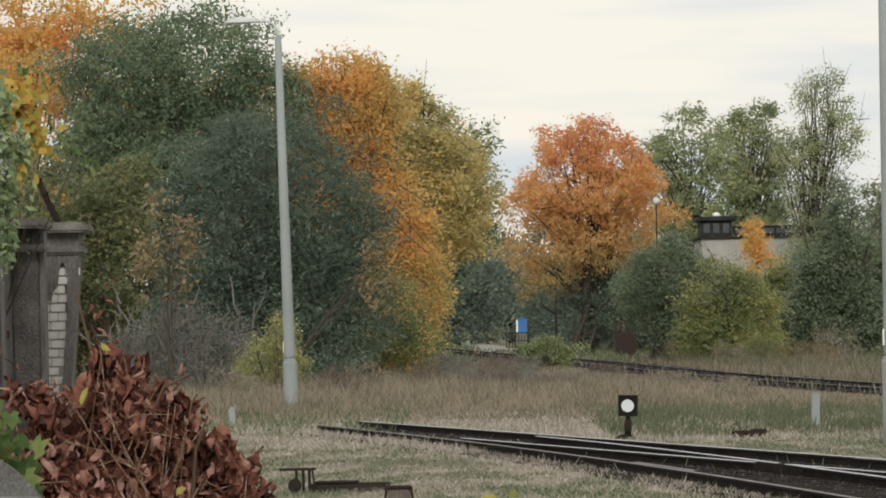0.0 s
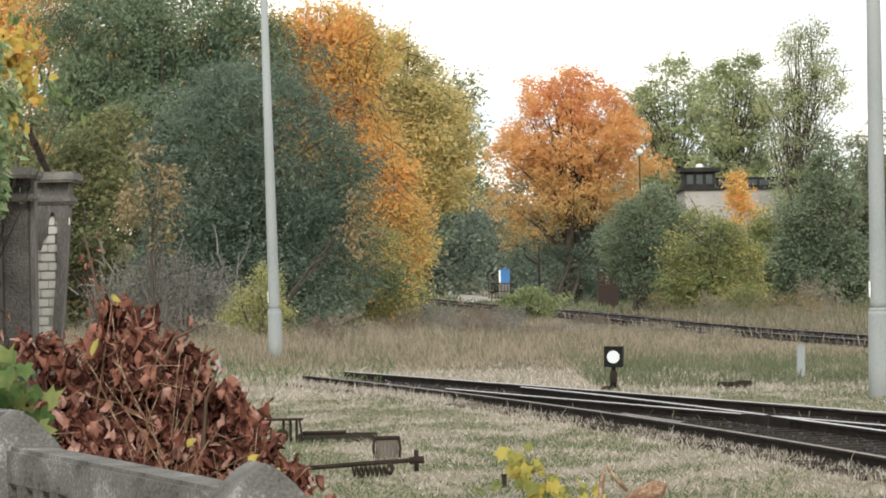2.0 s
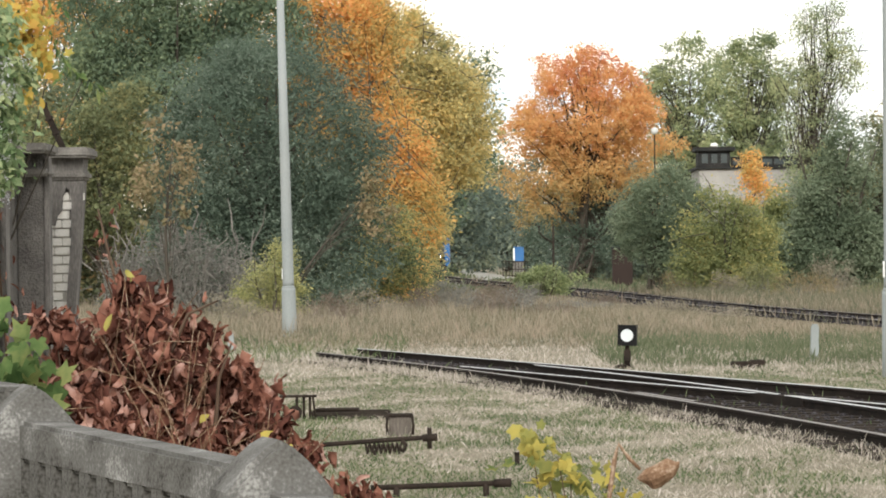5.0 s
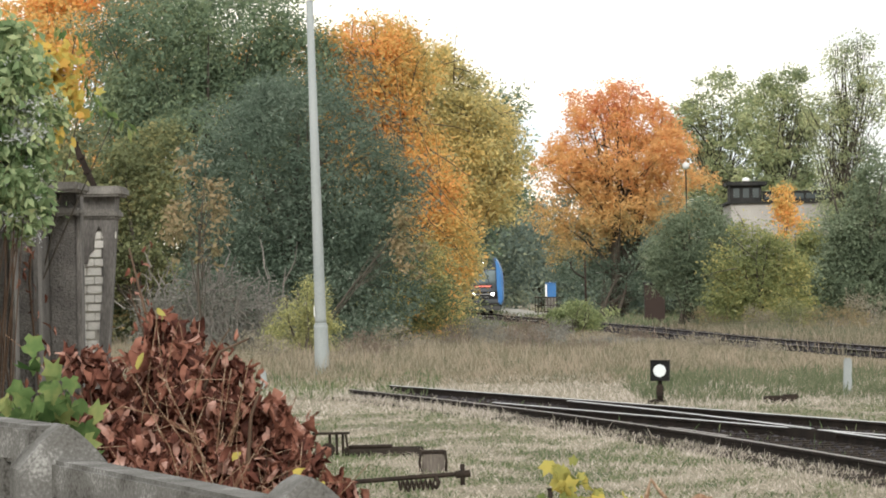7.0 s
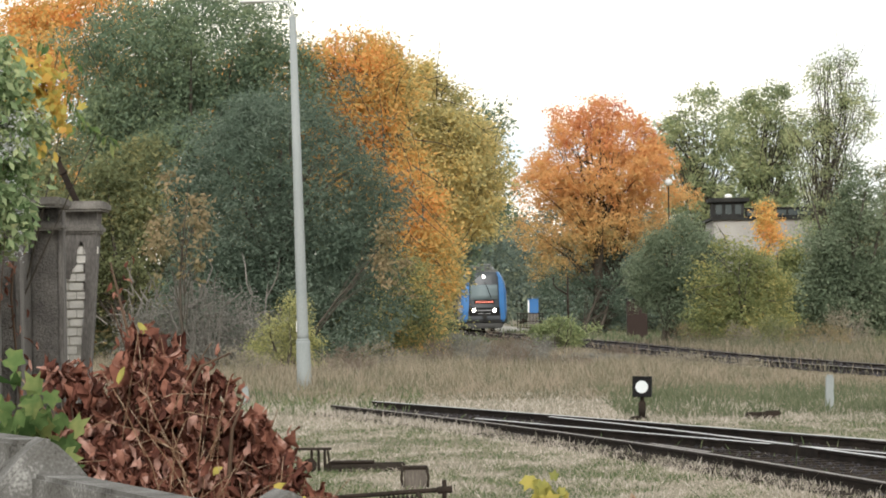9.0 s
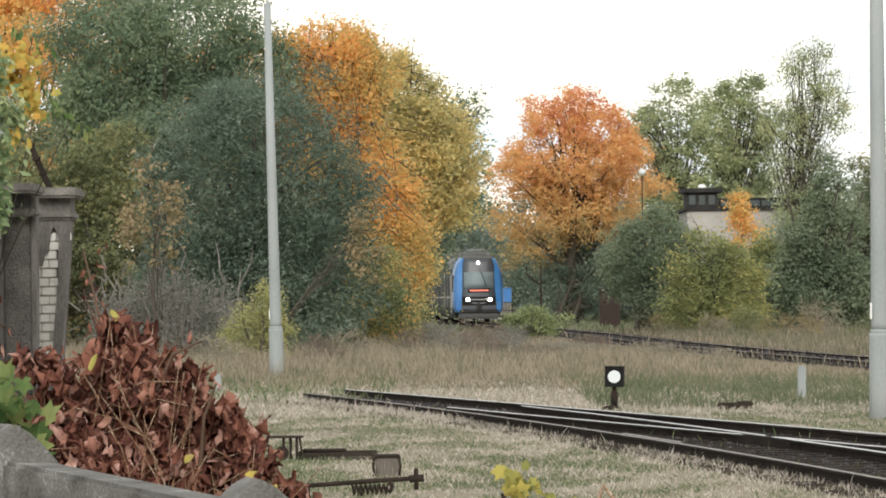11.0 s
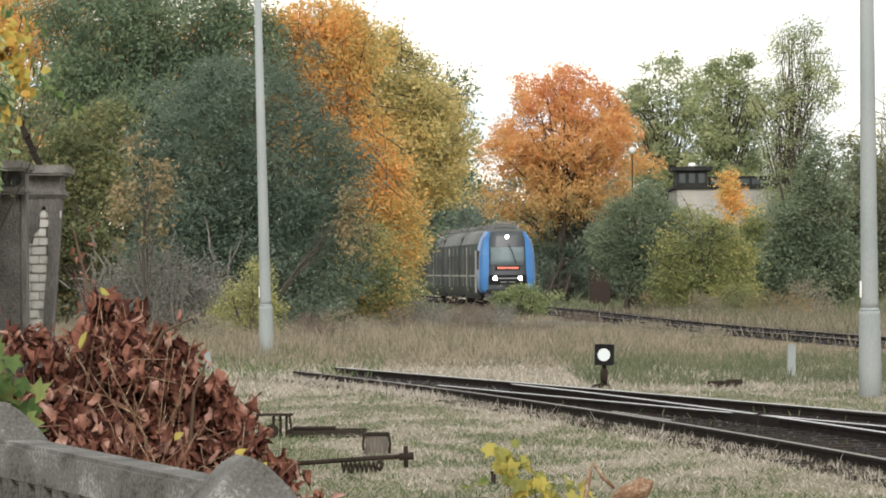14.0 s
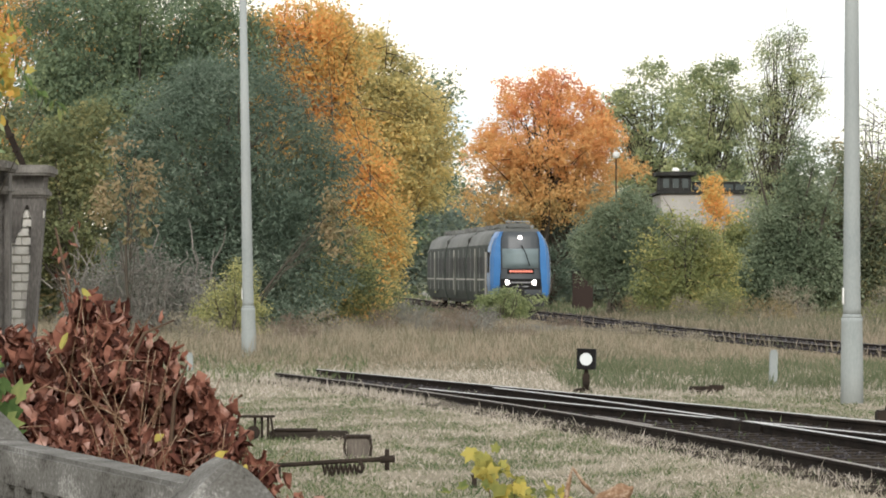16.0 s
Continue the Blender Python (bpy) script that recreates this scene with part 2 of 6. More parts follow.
def tree(name, x, y, label, category, lobes, n, leaf, mat, trunk=0.2, clump=0.28, per=14, slim=0.5, droop=0.3, limbs=26, bark=None, seed=1, lean=(0, 0), hollow=0.55, bare=0, stems=1, group="", filled=0.34):
    """A tree at (x, y): lobes are given from its foot."""
    rng = np.random.default_rng(seed)
    ob = empty(name, pose(x, y, GROUND_Z), label, category, group)
    n, leaf, per = int(n * 1.4), leaf * 0.79, int(per * 1.4)
    pts, out, cc = crown_points(rng, lobes, n, clump * 0.95, per, hollow, filled)
    keep = pts[:, 2] > 0.02
    pts, out = pts[keep], out[keep]
    bark = bark or M_BARK
    top = max(l[2] + 0.35 * l[5] for l in lobes)
    mid = np.array(lobes)[:, :3].mean(0)
    wood, twigs = bmesh.new(), bmesh.new()
    axis = []
    for k in range(stems):
        off = Vector((0, 0, 0)) if stems == 1 else Vector((rng.normal() * 0.25, rng.normal() * 0.25, 0))
        spread = Vector((rng.normal() * 0.22, rng.normal() * 0.22, 0)) * (0 if stems == 1 else top * 0.5)
        ax = [off + spread * f + Vector((mid[0] * f ** 1.3 + lean[0] * f + 0.12 * math.sin(5 * f + seed + k), mid[1] * f ** 1.3 + lean[1] * f, top * f)) for f in (0, 0.12, 0.3, 0.5, 0.72, 1.0)]
        bm_tube(wood if k == 0 else twigs, ax, [trunk * q for q in (1.35, 1.0, 0.82, 0.62, 0.38, 0.08)], 8)
        axis.append(ax)
    for k in range(limbs):
        tip = Vector(cc[rng.integers(len(cc))])
        ax = axis[rng.integers(len(axis))]
        a = ax[1] + (ax[4] - ax[1]) * rng.uniform(0.05, 1)
        if a.z > tip.z - 0.1:
            a = ax[1] + (ax[2] - ax[1]) * rng.uniform(0, 1)
        m2 = a.lerp(tip, 0.5) + Vector((rng.normal() * 0.2, rng.normal() * 0.2, 0.25))
        r = trunk * rng.uniform(0.18, 0.38)
        bm_tube(twigs, [a, m2, tip], [r, r * 0.6, r * 0.15], 5, cap=False)
    for k in range(bare):
        tip = Vector(cc[rng.integers(len(cc))]) * 1.0
        tip += Vector((rng.normal() * 0.5, rng.normal() * 0.5, abs(rng.normal()) * 0.8))
        a = Vector(cc[rng.integers(len(cc))]).lerp(tip, 0.6)
        bm_tube(twigs, [a, a.lerp(tip, 0.5) + Vector((rng.normal() * 0.1, 0, 0.05)), tip], [0.022, 0.015, 0.005], 4, cap=False)
    part("trunk", wood, bark, ob)
    tagged(part("branch", twigs, bark, ob), kind="stuff")
    v, f = leaf_quads(rng, pts, leaf, slim, droop, out * 0.5)
    np_mesh("crown", v, f, mat, ob)
    return ob


GROUND_Z = -0.16


# ---- ground ----
def far_line(y):
    """Centre line of the running track on which the railcar comes."""
    bend = min(max(0.0, y - 282), 28.0)
    swing = 0.575 * (1 - math.cos(2 * math.pi * (188 - y) / 136)) if 52 < y < 188 else 0.0
    return 3.6 - swing - 0.0775 * (y - 188) + (6.0e-5 if y < 188 else 9.0e-5) * (y - 188) ** 2 - 0.003 * bend ** 2 - 0.168 * max(0.0, y - 310)


def line_f(y):
    """Far stock rail of the turnout, straight."""
    return 2.0 - 0.288 * (y - 59.1)


def line_n(y):
    """Near stock rail of the turnout, bending towards the viewer."""
    return -2.76 + 0.2475 * (70.8 - y) - 0.00155 * (70.8 - y) ** 2 if y < 70.8 else -2.76 - 0.2475 * (y - 70.8)


def build_ground():
    xs = np.unique(np.concatenate([np.linspace(-2500, -60, 12), np.linspace(-60, 60, 61), np.linspace(60, 2500, 12)]))
    ys = np.unique(np.concatenate([np.linspace(-400, -5, 8), np.linspace(-5, 140, 74), np.linspace(140, 420, 50), np.linspace(420, 4500, 16)]))
    rng = np.random.default_rng(4)
    X, Y = np.meshgrid(xs, ys)
    Z = np.full(X.shape, GROUND_Z)
    for i in range(X.shape[0]):
        for j in range(X.shape[1]):
            if 20 < Y[i, j] < 420 and abs(X[i, j]) < 60:
                q = noise.noise(Vector((X[i, j] * 0.22, Y[i, j] * 0.1, 0)))
                Z[i, j] += 0.03 * q
    v = np.stack([X, Y, Z], -1).reshape(-1, 3)
    w = len(xs)
    f = np.array([[i * w + j, i * w + j + 1, (i + 1) * w + j + 1, (i + 1) * w + j] for i in range(len(ys) - 1) for j in range(w - 1)])
    tagged(np_mesh("ground", v, f, M_GROUND), "dry autumn meadow ground with bare soil patches", "ground", kind="structure")


build_ground()


def strip(name, line, half, y0, y1, z, mat, label, step=2.0):
    """A low bed of ballast under a track."""
    bm = bmesh.new()
    rows = []
    y = y0
    while y <= y1:
        x = line(y)
        rows.append([bm.verts.new((x + o, y, zz)) for o, zz in ((-half(y) - 0.3, GROUND_Z - 0.04), (-half(y), z), (half(y), z), (half(y) + 0.3, GROUND_Z - 0.04))])
        y += step
    for a, b in zip(rows, rows[1:]):
        for k in range(3):
            bm.faces.new((a[k], a[k + 1], b[k + 1], b[k]))
    return tagged(part(name, bm, mat), label, "ballast", kind="structure")


def rail_part(pts, parent, name="rail", mats=None):
    """A flat-bottomed rail with foot, web and bright head, its top at the height of the points."""
    prof = [(-0.065, -0.15), (-0.065, -0.138), (-0.012, -0.12), (-0.012, -0.045), (-0.035, -0.035), (-0.035, -0.006), (-0.026, 0.0),
            (0.026, 0.0), (0.035, -0.006), (0.035, -0.035), (0.012, -0.045), (0.012, -0.12), (0.065, -0.138), (0.065, -0.15)]
    bm = bmesh.new()
    rings = []
    for i, p in enumerate(pts):
        p = Vector(p)
        d = Vector(pts[min(i + 1, len(pts) - 1)]) - Vector(pts[max(i - 1, 0)])
        s = Vector((d.y, -d.x, 0)).normalized()
        rings.append([bm.verts.new(p + s * a + Vector((0, 0, b))) for a, b in prof])
    k = len(prof)
    for r0, r1 in zip(rings, rings[1:]):
        for j in range(k):
            f = bm.faces.new((r0[j], r1[j], r1[(j + 1) % k], r0[(j + 1) % k]))
            f.material_index = 1 if j in (5, 6, 7) else 0
    bm.faces.new(rings[0])
    bm.faces.new(rings[-1][::-1])
    bmesh.ops.recalc_face_normals(bm, faces=bm.faces)
    return part(name, bm, mats or [M_RAIL, M_RAILTOP], parent)


def sleepers(parent, line, half, y0, y1, pitch, z):
    """Sleepers across a line; half gives half their length along it."""
    bm = box(-1, 1, -0.12, 0.12, -0.14, 0.0, bevel=0.012)
    first = part("sleeper", bm, M_SLEEPER, parent)
    y, k = y0, 0
    while y < y1:
        s = first if k == 0 else new("sleeper", first.data)
        s.parent = parent
        sl = math.atan2(line(y + 0.5) - line(y - 0.5), 1.0)
        s.matrix_basis = pose(line(y), y, z, 0, 0, -math.degrees(sl)) @ Matrix.Diagonal((half(y), 1, 1, 1))
        y += pitch
        k += 1


def turnout():
    strip("ballast", lambda y: (line_f(y) + line_n(y)) / 2, lambda y: (line_f(y) - line_n(y)) / 2 + 0.12, 26, 72, -0.135, M_BALLAST, "dark oily ballast under the turnout")
    ob = empty("railway_turnout", pose(0, 0, 0), "rusty railway turnout with worn bright rail heads in dry grass", "railway track")
    off = 1.435 + 0.07

    def shift(line, d):
        return lambda y: line(y) + d / math.cos(math.atan(line(y + 0.5) - line(y - 0.5)))
    b_line, a_line = shift(line_n, off), shift(line_f, -off)
    ys = lambda a, b: [a + (b - a) * i / 40 for i in range(41)]
    frog = min(ys(44, 52), key=lambda y: abs(b_line(y) - a_line(y)))
    rail_part([(line_n(y), y, 0) for y in ys(22, 71.5)], ob, "stock_rail", [M_RAIL, M_RAILDULL])
    rail_part([(line_f(y), y, 0) for y in ys(30, 74.0)], ob, "stock_rail")
    rail_part([(b_line(y) - 0.05 * max(0, (y - 58) / 4), y, 0.004) for y in ys(frog + 0.2, 62)], ob, "switch_rail")
    rail_part([(a_line(y) + 0.05 * max(0, (y - 58) / 4), y, -0.004) for y in ys(frog + 0.2, 62)], ob, "switch_rail")
    rail_part([(b_line(y), y, 0.0) for y in ys(22, frog - 0.1)], ob, "rail")
    rail_part([(a_line(y), y, 0.0) for y in ys(30, frog - 0.1)], ob, "rail")
    bm = bmesh.new()
    bm_box(bm, -0.09, 0.09, -1.0, 1.0, -0.15, -0.004, bevel=0.01)
    c = part("crossing_nose", bm, [M_RAIL], ob)
    c.matrix_basis = pose(b_line(frog), frog, 0, 0, 0, 13)
    for line, d in ((line_n, 0.11), (line_f, -0.11)):
        rail_part([(line(y) + d * 1.05, y, 0.0) for y in ys(frog - 1.6, frog + 1.6)], ob, "check_rail", [M_RAIL, M_RAILDULL])
    sleepers(ob, lambda y: (line_f(y) + line_n(y)) / 2, lambda y: (line_f(y) - line_n(y)) / 2 + 0.5, 28, 71.5, 0.62, -0.115)
    return ob


turnout()


def stones(name, label, n, y0, y1, left, right, z, size, mat, seed):
    """Loose angular stones, each a squashed octahedron with uneven corners."""
    rng = np.random.default_rng(seed)
    y = rng.uniform(y0, y1, n)
    lo, hi = left(y), right(y)
    c = np.stack([lo + (hi - lo) * rng.uniform(0, 1, n), y, z + rng.uniform(-0.012, 0.02, n)], 1)
    r = size * rng.uniform(0.5, 1.5, n) ** 1.3
    a = rng.uniform(0, math.pi, n)
    ex = np.stack([np.cos(a), np.sin(a), rng.normal(size=n) * 0.25], 1)
    ey = np.stack([-np.sin(a), np.cos(a), rng.normal(size=n) * 0.25], 1)
    ez = np.stack([rng.normal(size=n) * 0.3, rng.normal(size=n) * 0.3, np.full(n, 0.7)], 1)
    v = np.stack([c + d * (r * rng.uniform(0.65, 1.25, n))[:, None] for d in (ex, ey, -ex, -ey, ez, -ez)], 1).reshape(-1, 3)
    one = np.array([[0, 1, 4], [1, 2, 4], [2, 3, 4], [3, 0, 4], [1, 0, 5], [2, 1, 5], [3, 2, 5], [0, 3, 5]])
    f = (np.arange(n)[:, None, None] * 6 + one[None]).reshape(-1, 3)
    return tagged(np_mesh(name, v, f, mat), label, "gravel", kind="stuff")


def lay_stones():
    vn, vf, vr = np.vectorize(line_n), np.vectorize(line_f), np.vectorize(far_line)
    stones("gravel", "sooty loose gravel between the turnout rails", 9000, 30, 72, lambda y: vn(y) - 0.1, lambda y: vf(y) + 0.3, -0.13, 0.024, M_STONE, 51)
    stones("gravel", "dark gravel shoulder of the running track", 5000, 92, 200, lambda y: vr(y) - 1.8, lambda y: vr(y) + 1.6, -0.09, 0.05, M_STONE, 53)


M_STONE = leaf_mat("gravel_stone", [(0.1, (0.022, 0.019, 0.016)), (0.5, (0.06, 0.052, 0.044)), (0.9, (0.15, 0.137, 0.12))], patch=1.5, weight=0.4, through_light=0.0, gain=0.75, grey=0.3)
lay_stones()
strip("ballast", far_line, lambda y: 1.5, 60, 420, -0.10, M_BALLAST, "dark ballast of the running track")


def running_track():
    ob = empty("railway_track", pose(0, 0, 0), "single railway track on timber sleepers", "railway track")
    ys = [60 + i * 3.0 for i in range(120)]
    for d in (-0.752, 0.752):
        rail_part([(far_line(y) + d, y, 0) for y in ys], ob, "rail", [M_RAIL, M_RAILDULL])
    sleepers(ob, far_line, lambda y: 1.3, 90, 270, 0.65, -0.085)


running_track()


def path_line(y):
    """Centre of the gravel path that follows the line behind the bend."""
    return 1.4 - 0.03 * (y - 270)


M_PATH = rough_mat("pale_path_gravel", [(0.3, (0.2, 0.195, 0.17)), (0.7, (0.34, 0.33, 0.29))], 0.8, 14.0, 0.95, bump=0.4)
strip("service_path", path_line, lambda y: 1.1, 264, 420, -0.08, M_PATH, "pale gravel path beside the bend of the line")

# ---- trees and bushes ----
L_ORANGE = leaf_mat("orange_leaves", [(0.1, (0.17, 0.16, 0.05)), (0.38, (0.36, 0.25, 0.06)), (0.65, (0.5, 0.25, 0.05)), (0.9, (0.52, 0.19, 0.045))], grey=0.12, gain=2.0, through_light=0.48)
L_OLIVE = leaf_mat("olive_yellow_leaves", [(0.1, (0.16, 0.165, 0.06)), (0.45, (0.31, 0.26, 0.08)), (0.8, (0.44, 0.33, 0.09)), (0.95, (0.48, 0.27, 0.07))], grey=0.16, gain=2.05, through_light=0.48)
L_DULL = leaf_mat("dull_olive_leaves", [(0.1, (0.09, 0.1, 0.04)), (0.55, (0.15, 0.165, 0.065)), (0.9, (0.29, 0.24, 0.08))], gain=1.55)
L_DEEP = leaf_mat("deep_green_leaves", [(0.1, (0.065, 0.095, 0.05)), (0.55, (0.105, 0.14, 0.07)), (0.9, (0.17, 0.2, 0.085))], gain=1.95, grey=0.12)
L_WILLOW = leaf_mat("grey_green_willow_leaves", [(0.1, (0.049, 0.07, 0.042)), (0.55, (0.08, 0.107, 0.064)), (0.92, (0.15, 0.18, 0.115))], gain=1.85)
L_SILVER = leaf_mat("pale_willow_leaves", [(0.1, (0.075, 0.1, 0.052)), (0.55, (0.125, 0.155, 0.08)), (0.92, (0.21, 0.235, 0.13))], gain=1.72)
L_MAPLE = leaf_mat("red_maple_leaves", [(0.1, (0.1, 0.115, 0.05)), (0.22, (0.24, 0.2, 0.065)), (0.38, (0.43, 0.27, 0.07)), (0.66, (0.49, 0.25, 0.06)), (0.92, (0.41, 0.135, 0.06))], patch=0.9, weight=0.66, rise=(2.8, 13.0, 0.55), grey=0.16, gain=1.75, through_light=0.48)
L_FRESH = leaf_mat("yellow_green_leaves", [(0.1, (0.11, 0.135, 0.045)), (0.48, (0.2, 0.22, 0.065)), (0.85, (0.4, 0.335, 0.085))], grey=0.15, gain=1.5)
L_LIME = leaf_mat("lime_yellow_leaves", [(0.1, (0.12, 0.135, 0.05)), (0.5, (0.24, 0.235, 0.075)), (0.9, (0.42, 0.38, 0.11))], grey=0.13, gain=1.8)
L_PALE = leaf_mat("thin_pale_green_leaves", [(0.1, (0.13, 0.165, 0.08)), (0.5, (0.225, 0.255, 0.11)), (0.9, (0.39, 0.38, 0.17))], gain=1.75, grey=0.12, through_light=0.58)
L_MIXED = leaf_mat("green_and_rust_leaves", [(0.1, (0.08, 0.105, 0.055)), (0.5, (0.135, 0.155, 0.075)), (0.75, (0.25, 0.21, 0.08)), (0.93, (0.43, 0.23, 0.08))], weight=0.6, gain=1.55)
L_UNDER = leaf_mat("flecked_undergrowth_leaves", [(0.1, (0.06, 0.085, 0.04)), (0.5, (0.13, 0.15, 0.06)), (0.72, (0.3, 0.26, 0.075)), (0.92, (0.48, 0.26, 0.06))], patch=0.9, weight=0.45, gain=1.9)
# Paler, greyer green: distance haze is put into the leaf colour.
L_FAR = leaf_mat("haze_tinted_far_leaves", [(0.1, (0.09, 0.125, 0.085)), (0.5, (0.13, 0.165, 0.105)), (0.92, (0.24, 0.25, 0.12))], gain=1.7, grey=0.2)
L_BUFF = leaf_mat("buff_dry_leaves", [(0.1, (0.16, 0.15, 0.06)), (0.5, (0.28, 0.22, 0.1)), (0.9, (0.42, 0.3, 0.14))], gain=1.15)
L_GREYSCRUB = leaf_mat("grey_scrub_leaves", [(0.1, (0.07, 0.075, 0.05)), (0.5, (0.12, 0.115, 0.08)), (0.9, (0.2, 0.18, 0.13))], gain=2.15, grey=0.2)
L_SHRUB = leaf_mat("bright_shrub_leaves", [(0.1, (0.1, 0.13, 0.05)), (0.5, (0.19, 0.22, 0.085)), (0.9, (0.33, 0.34, 0.14))], gain=1.75, through_light=0.55)


def plant_trees():
    tree("tree", -17.0, 152, "tall tree with golden orange autumn leaves", "tree",
         [(0, 0, 9.5, 4.2, 3.5, 4.2), (2.2, 0, 12.0, 2.6, 2.5, 3.2), (-2, 0, 12.5, 3, 2.5, 3), (3.0, -0.5, 6.5, 2.2, 2, 2.6), (1.0, 0, 5.2, 3.0, 2.0, 2.8), (-3.0, 0, 5.2, 2.4, 2.0, 2.8)], 31000, 0.24, L_ORANGE, 0.28, hollow=0.4, seed=11, bare=30)
    tree("tree", -10.6, 141, "big tree with dark green drooping foliage", "tree",
         [(-1.6, 0, 10.3, 2.6, 2.4, 2.9), (1.0, 0, 11.0, 2.6, 2.4, 2.4), (3.0, 0.3, 9.7, 1.9, 1.8, 2.0), (0, 0, 7.8, 3.9, 2.8, 2.2), (-2.6, 0, 7.6, 1.8, 1.8, 2.0)], 47000, 0.21, L_DEEP, 0.3, slim=0.42, droop=0.9, hollow=0.5, seed=12, filled=0.8)
    tree("tree", -10.6, 160, "tree with golden orange leaves behind the green one", "tree",
         [(0, 0, 8.5, 3.4, 2.5, 3.6), (2.6, 0, 8.0, 2.6, 2.2, 3.0), (-2.6, 0, 8.0, 2.6, 2.2, 3.4)], 15000, 0.28, L_ORANGE, 0.22, seed=37, filled=0.6)
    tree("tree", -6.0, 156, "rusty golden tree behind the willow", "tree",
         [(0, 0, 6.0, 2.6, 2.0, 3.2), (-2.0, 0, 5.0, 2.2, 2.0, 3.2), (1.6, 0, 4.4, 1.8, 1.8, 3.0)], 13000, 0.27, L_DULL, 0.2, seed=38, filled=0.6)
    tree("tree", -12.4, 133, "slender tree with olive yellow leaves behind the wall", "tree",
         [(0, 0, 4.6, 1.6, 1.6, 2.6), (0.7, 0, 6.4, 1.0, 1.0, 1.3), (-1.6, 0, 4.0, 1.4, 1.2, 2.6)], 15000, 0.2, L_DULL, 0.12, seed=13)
    tree("willow", -6.7, 124, "broad dark grey-green willow reaching the ground", "tree",
         [(0.1, 0, 5.6, 3.0, 2.6, 3.3), (-1.4, 0, 4.6, 2.1, 2.2, 3.2), (1.6, -0.3, 4.3, 2.0, 2.0, 3.4), (0, -0.6, 2.4, 3.3, 2.4, 2.3), (2.3, 0, 2.3, 1.7, 1.6, 2.1), (-1.8, -0.6, 1.9, 2.0, 1.6, 1.9), (0.4, -1.2, 1.2, 2.6, 1.4, 1.3)], 58000, 0.2, L_WILLOW, 0.3, slim=0.3, droop=0.5, clump=0.24, hollow=0.75, seed=14, limbs=26, filled=0.6)
    tree("sapling", -8.7, 112, "thin sapling with buff and brown dry leaves", "tree",
         [(0, 0, 4.4, 0.75, 0.6, 1.0), (-0.45, 0, 3.5, 0.6, 0.5, 0.9), (0.35, 0, 3.2, 0.45, 0.5, 0.9), (0.75, 0, 4.7, 0.3, 0.3, 0.35), (-0.1, 0, 5.3, 0.35, 0.3, 0.6)], 560, 0.23, L_BUFF, 0.05, clump=0.16, per=7, hollow=0.1, seed=15, limbs=20, droop=0.8)
    tree("sapling", -5.6, 113, "thin sapling with buff leaves before the willow", "tree",
         [(2.7, 0, 3.1, 0.55, 0.4, 0.55), (3.0, 0, 2.4, 0.35, 0.4, 0.5), (2.4, 0, 3.9, 0.3, 0.3, 0.4)], 600, 0.17, L_BUFF, 0.04, clump=0.14, per=8, hollow=0.1, seed=35, limbs=14, droop=0.8)
    for k, (x, h) in enumerate([(-10.0, 2.3), (-9.0, 3.0), (-8.1, 2.8), (-7.2, 2.3), (-6.6, 1.8)]):
        tree("bush", x, 113.5 + (k % 2) * 0.8, "nearly leafless grey scrub bush with upright twigs", "bush",
             [(0, 0, h * 0.45, 0.75, 0.7, h * 0.42), (0.2, 0, h * 0.7, 0.45, 0.4, h * 0.3), (-0.3, 0, h * 0.3, 0.7, 0.7, h * 0.3)], 2200, 0.1, L_GREYSCRUB, 0.018, clump=0.16, per=8, hollow=0.1, seed=160 + k, limbs=60, bark=M_TWIG, stems=22, bare=30, group="grey scrub bushes", filled=0.6)
    tree("bush", -5.75, 111, "yellow-green shrub beside the lamp post", "bush",
         [(0.2, 0, 1.3, 0.5, 0.5, 0.85), (-0.5, 0, 0.95, 0.5, 0.5, 0.8), (-0.85, 0, 0.6, 0.35, 0.5, 0.55), (0.55, 0, 0.75, 0.3, 0.4, 0.7), (0.3, 0, 0.5, 0.5, 0.5, 0.6), (0.1, 0, 1.9, 0.25, 0.3, 0.5)], 6500, 0.1, L_LIME, 0.04, clump=0.14, per=10, hollow=0.35, seed=17, stems=5, slim=0.4, filled=0.5)
    tree("tree", -4.4, 143, "tree with bright orange autumn leaves", "tree",
         [(-0.6, 0, 9.2, 1.5, 1.4, 2.0), (-1.7, 0, 9.6, 1.2, 1.2, 1.9), (0.4, 0, 9.7, 1.2, 1.2, 1.7), (0.3, 0, 7.4, 1.4, 1.4, 1.7), (1.3, -0.2, 5.4, 1.3, 1.3, 1.9), (1.7, -0.4, 3.2, 1.3, 1.2, 1.8), (-1.2, 0, 7.4, 1.3, 1.3, 2.4), (1.6, -0.4, 1.5, 0.9, 0.9, 1.2)], 35000, 0.19, L_ORANGE, 0.2, seed=18, bare=120, filled=0.55)
    tree("tree", -3.2, 161, "full tree with olive and golden autumn leaves", "tree",
         [(0.0, 0, 9.2, 1.9, 2, 2.2), (-1.3, 0, 10.3, 1.5, 1.8, 2.0), (1.6, 0, 7.4, 1.8, 2, 2.4), (1.8, 0, 6.0, 1.35, 2, 1.5), (0.2, -0.5, 3.8, 1.6, 1.8, 1.8), (2.5, -0.3, 5.0, 0.9, 1.2, 0.6), (-0.5, -0.8, 1.5, 1.2, 1.2, 1.4), (0.7, -0.5, 2.7, 1.1, 1.0, 1.1), (0.5, -0.5, 1.5, 1.0, 1.0, 1.3)], 49000, 0.22, L_OLIVE, 0.26, seed=19, bare=120, filled=0.6)
